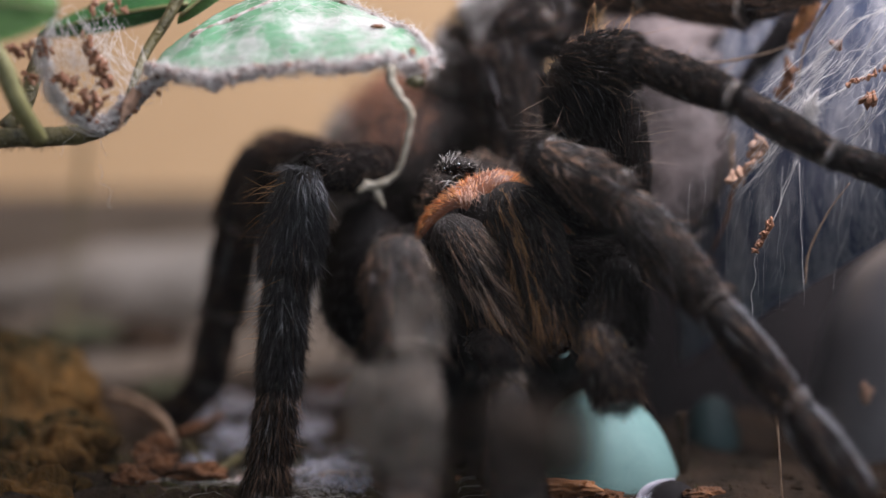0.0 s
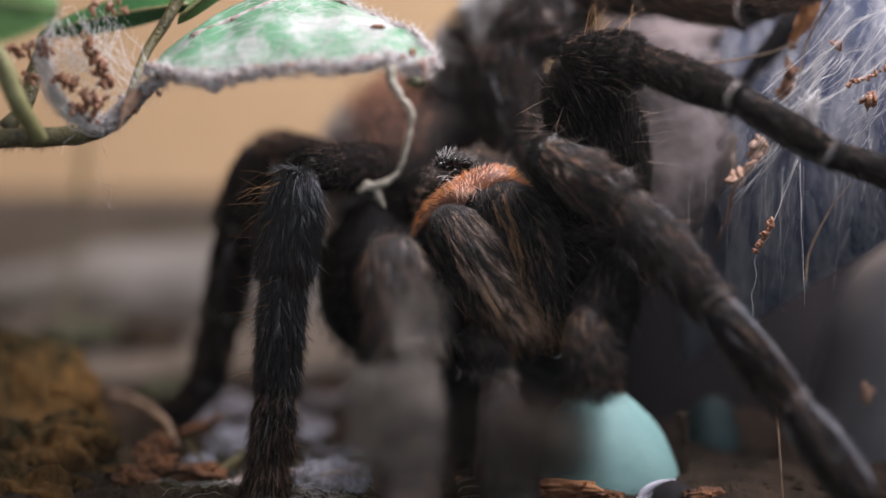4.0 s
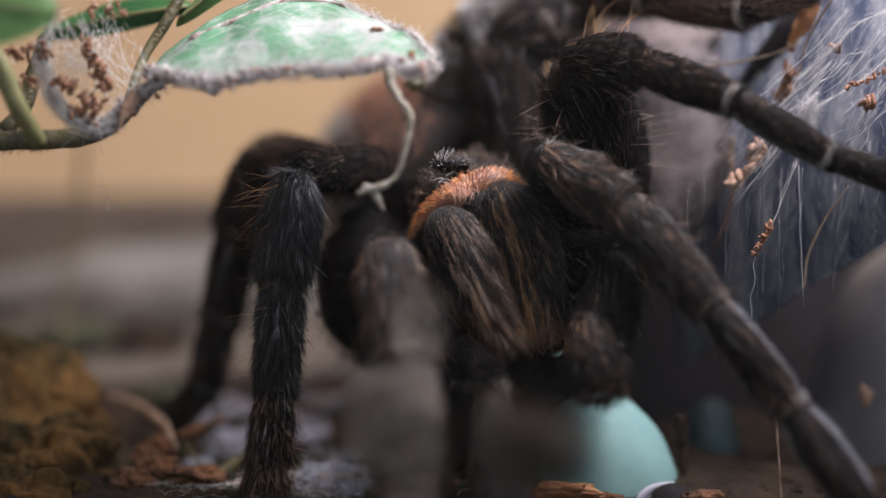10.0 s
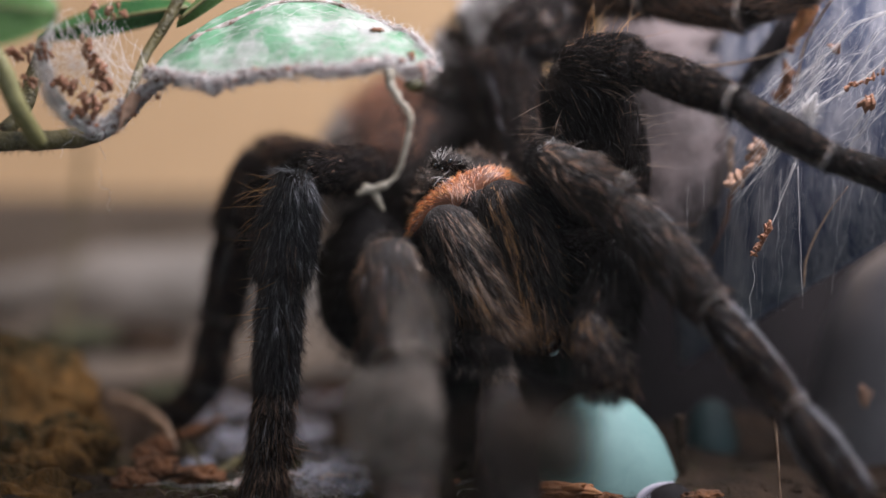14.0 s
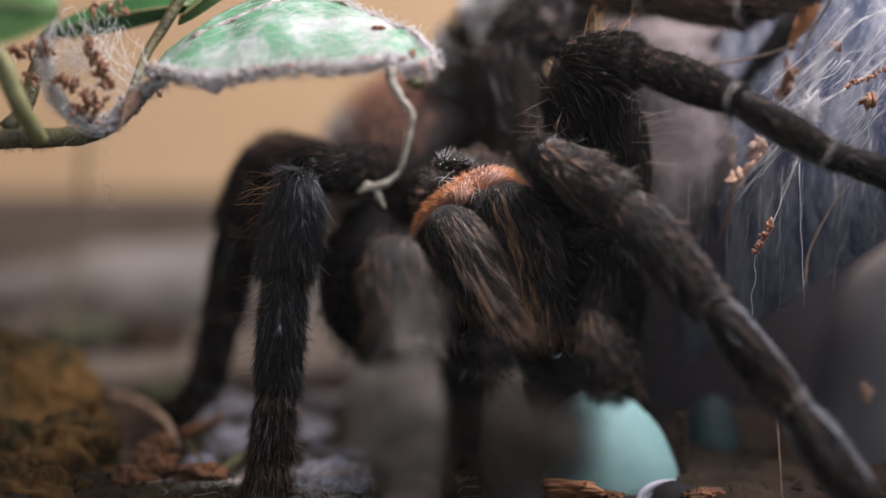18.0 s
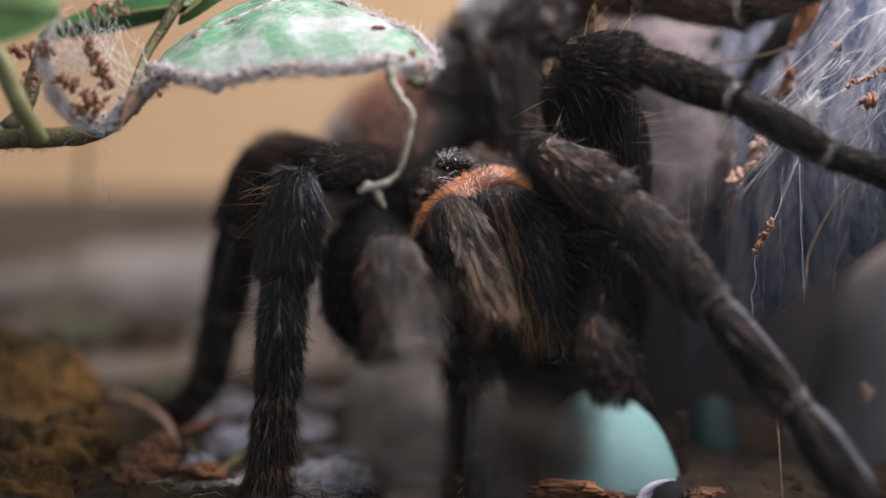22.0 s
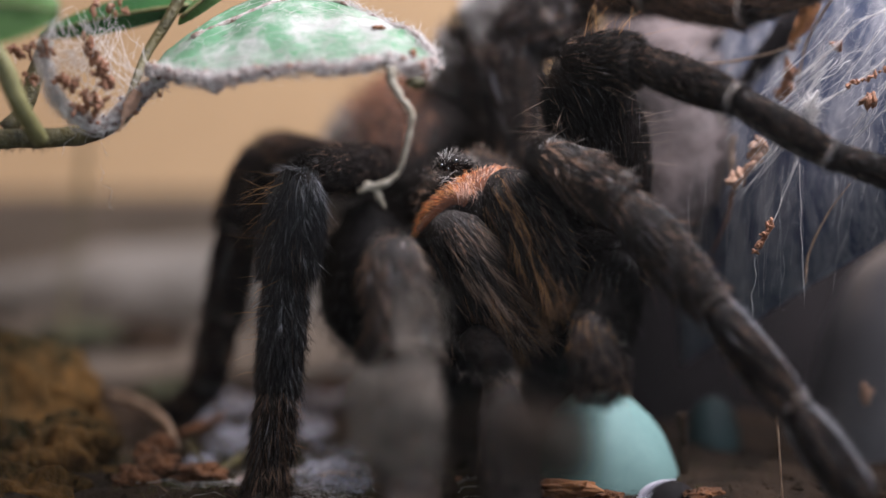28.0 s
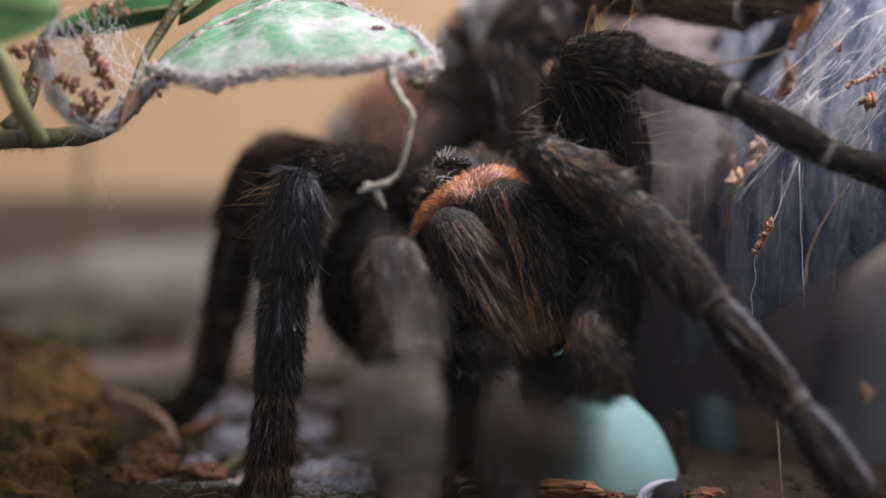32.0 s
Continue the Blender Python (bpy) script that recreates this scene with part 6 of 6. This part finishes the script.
    # feelers: seconds, mm to the right, mm up, swing in degrees
    walk(RIGHT_PALP, [(t, shifted(RIGHT_PALP, dx, dz, swing)) for t, dx, dz, swing in [
        (0, 0.24, -0.82, -12.18), (0.5, 0.2, -0.82, -12.18), (1, 0.15, -0.76, -11.78), (1.5, 0.14, -0.62, -11.26),
        (2, 0.1, 0.28, -22), (2.5, 0.06, -0, 0), (3, 0.02, -0, 0), (3.5, 0.05, 0.14, -1.32), (5.5, 0.04, 0.4, -3.06),
        (6, 0, 0.01, -0.1), (6.5, 0.04, -0.24, -5.01), (7, -0.08, 0.57, -7.24), (7.5, 0, 0.19, -7.8), (8, 0, 0.06, -6.43),
        (8.5, 0.01, 0.35, -7.56), (9, 0.04, 0.19, -3.38), (9.5, -0.02, 0.23, -5.85), (10, -0.02, 0.21, -5.8),
        (10.5, 0.04, -0.05, -6.52), (11, 0, 0.01, -9.21), (11.5, -0.03, 0.47, -7.94), (12, -0, 0.54, -8.73),
        (12.5, -0.08, 0.46, -8.68), (13, -0.07, 0.19, -7.44), (13.5, 0.01, 0.19, -11.07), (14, -0.13, 0.5, -10.41),
        (14.5, -0.07, 0.48, -9.27), (16.5, -0.06, 0.41, -11.76), (17, 0.01, 0.43, -11.76), (17.5, -0.03, 0.34, -9.94),
        (18, -0, 0.3, -11.09), (18.5, 0.05, 0.25, -16.16), (19, -0.03, 0.38, -14.77), (19.5, -0.03, 0.51, -15.05),
        (20, 0, 0.38, -14.67), (20.5, 0.04, 0.13, -13.33), (21, -0.04, 0.21, -14.73), (21.5, -0.04, 0.04, -12.35),
        (22, 0.04, 0.04, -12.35), (22.5, 0, 0.04, -12.35), (23, 0.04, 0.03, -12.3), (23.5, 0.04, 0.25, -2.33),
        (24, 0.04, -0.14, -12.04), (24.5, 0.04, 0.04, -9.48), (25, 0.04, -0.14, -8.5), (25.5, 0, -0.31, -11.02),
        (27.5, 0.04, 0.13, -1.47), (28, 0.09, 0.08, -5.29), (28.5, 0.13, 0.13, -3.2), (29, 0.09, 0.25, -4.94),
        (29.5, 0.08, 0.12, -2.29), (30, 0.08, 0.39, -4.95), (30.5, 0, 0.39, -1.41), (31, 0.05, -0.01, -0.69),
        (31.5, 0.09, 0.18, -11.27), (32, 0.01, 0.3, -5.97),
    ]])
    walk(LEFT_PALP, [(t, shifted(LEFT_PALP, dx, dz)) for t, dx, dz in [
        (0, 0.85, -0.28), (0.5, 0.72, -0.24), (1, 0.6, -0.2), (1.5, 0.48, -0.16), (2, 0.36, -0.12), (2.5, 0.24, -0.08),
        (3, 0.12, -0.04), (3.5, 0, 0), (5.5, 0, -0), (6, 0, 0), (6.5, 0, -0), (7, 0, -0), (7.5, 0, -0), (8, 0, 0),
        (8.5, -1.69, -0.45), (9, -0.85, -0.28), (9.5, -1.41, -0.45), (10, -0.59, -0.75), (10.5, 0.24, -1.13),
        (11, 0.26, -0.73), (11.5, 0.36, -0.06), (12, -1.04, -0.78), (12.5, -1.71, -0.35), (13, -0.47, 0.14),
        (13.5, -0.15, -0.02), (14, 0.14, 0.45), (14.5, 0.02, 0.48), (16.5, 0.28, 0.1), (17, -1.97, -1.13),
        (17.5, -1.13, 0.85), (18, 0.41, 0.05), (18.5, 0.08, -0.13), (19, -0.17, 0.21), (19.5, -0.17, 0.3),
        (20, -0.1, 0.3), (20.5, 0.07, -0.13), (21, -0.1, -0.13), (21.5, -0.19, 0.21), (22, -1.23, -1.13),
        (22.5, -1.23, 0.64), (23, -0.29, 0.64), (23.5, -0.2, -0.92), (24, 0.57, -0.57), (24.5, 0.07, -0.13),
        (25, 0.09, 0.01), (25.5, 0, 0.01), (27.5, 0.08, -0.07), (28, 0.18, -0.15), (28.5, 0.26, -0.24), (29, 0.17, -0.15),
        (29.5, 0.16, -0.15), (30, 0.16, -0.13), (30.5, 0.01, 0.01), (31, 0.09, -0.09), (31.5, 0.17, -0.22),
        (32, 0.02, -0.04),
    ]])
    # legs that lean a little about their feet: seconds, degrees
    walk(LEGS["left"], [(t, shifted(LEGS["left"], 0, 0, a)) for t, a in [
        (0, 1.01), (0.5, 0.55), (1, 0.4), (1.5, 0.66), (2, 0.39), (2.5, 0.39), (3, 0.09), (3.5, 0.08), (5.5, 0.15),
        (6, 0), (6.5, 0.15), (7, -0.14), (7.5, 0.17), (8, 0.01), (8.5, 0.01), (9, 0.13), (9.5, 0.08), (10, -0.03),
        (10.5, 0.05), (11, 0.06), (11.5, -0.03), (12, 0.08), (12.5, -0.33), (13, -0.2), (13.5, 0.11), (14, -0.25),
        (14.5, -0.14), (16.5, -0.08), (17, -0.06), (17.5, -0.04), (18, 0.22), (18.5, 0.26), (19, -0.32), (19.5, -0.17),
        (20, -0.06), (20.5, 0.09), (21, -0.36), (21.5, -0.36), (22, 0.09), (22.5, -0.21), (23, 0.22), (23.5, 0.07),
        (24, 0.21), (24.5, 0.24), (25, 0.1), (25.5, -0.05), (27.5, 0.39), (28, 0.54), (28.5, 0.54), (29, 0.38),
        (29.5, 0.37), (30, 0.36), (30.5, 0.13), (31, 0.28), (31.5, 0.38), (32, 0.1),
    ]])
    walk(LEGS["near"], [(t, shifted(LEGS["near"], 0, 0, a)) for t, a in [
        (0, 1.17), (0.5, 0.63), (1, 0.43), (1.5, 0.58), (2, 0.42), (2.5, 0.6), (3, 0.42), (3.5, 0.23), (5.5, -0.01),
        (6, 0), (6.5, -0.19), (7, 0.01), (7.5, 0.18), (8, 0.01), (8.5, 0.2), (9, -0.38), (9.5, -0.02), (10, -0.59),
        (10.5, -0.23), (11, -0.38), (11.5, -0.33), (12, -0.22), (12.5, -0.87), (13, -0.5), (13.5, -0.51), (14, -0.59),
        (14.5, -0.47), (16.5, -0.44), (17, -0.19), (17.5, -0.34), (18, 0.14), (18.5, 0.01), (19, -0.5), (19.5, -0.5),
        (20, -0.54), (20.5, -0.2), (21, -0.54), (21.5, -0.54), (22, -0.2), (22.5, -0.72), (23, -0.04), (23.5, -0.04),
        (24, 0.12), (24.5, -0.2), (25, -0.2), (25.5, -0.37), (27.5, 0.15), (28, 0.15), (28.5, 0.15), (29, 0.31),
        (29.5, 0.29), (30, -0.06), (30.5, -0.18), (31, -0.18), (31.5, -0.03), (32, -0.18),
    ]])


motions()
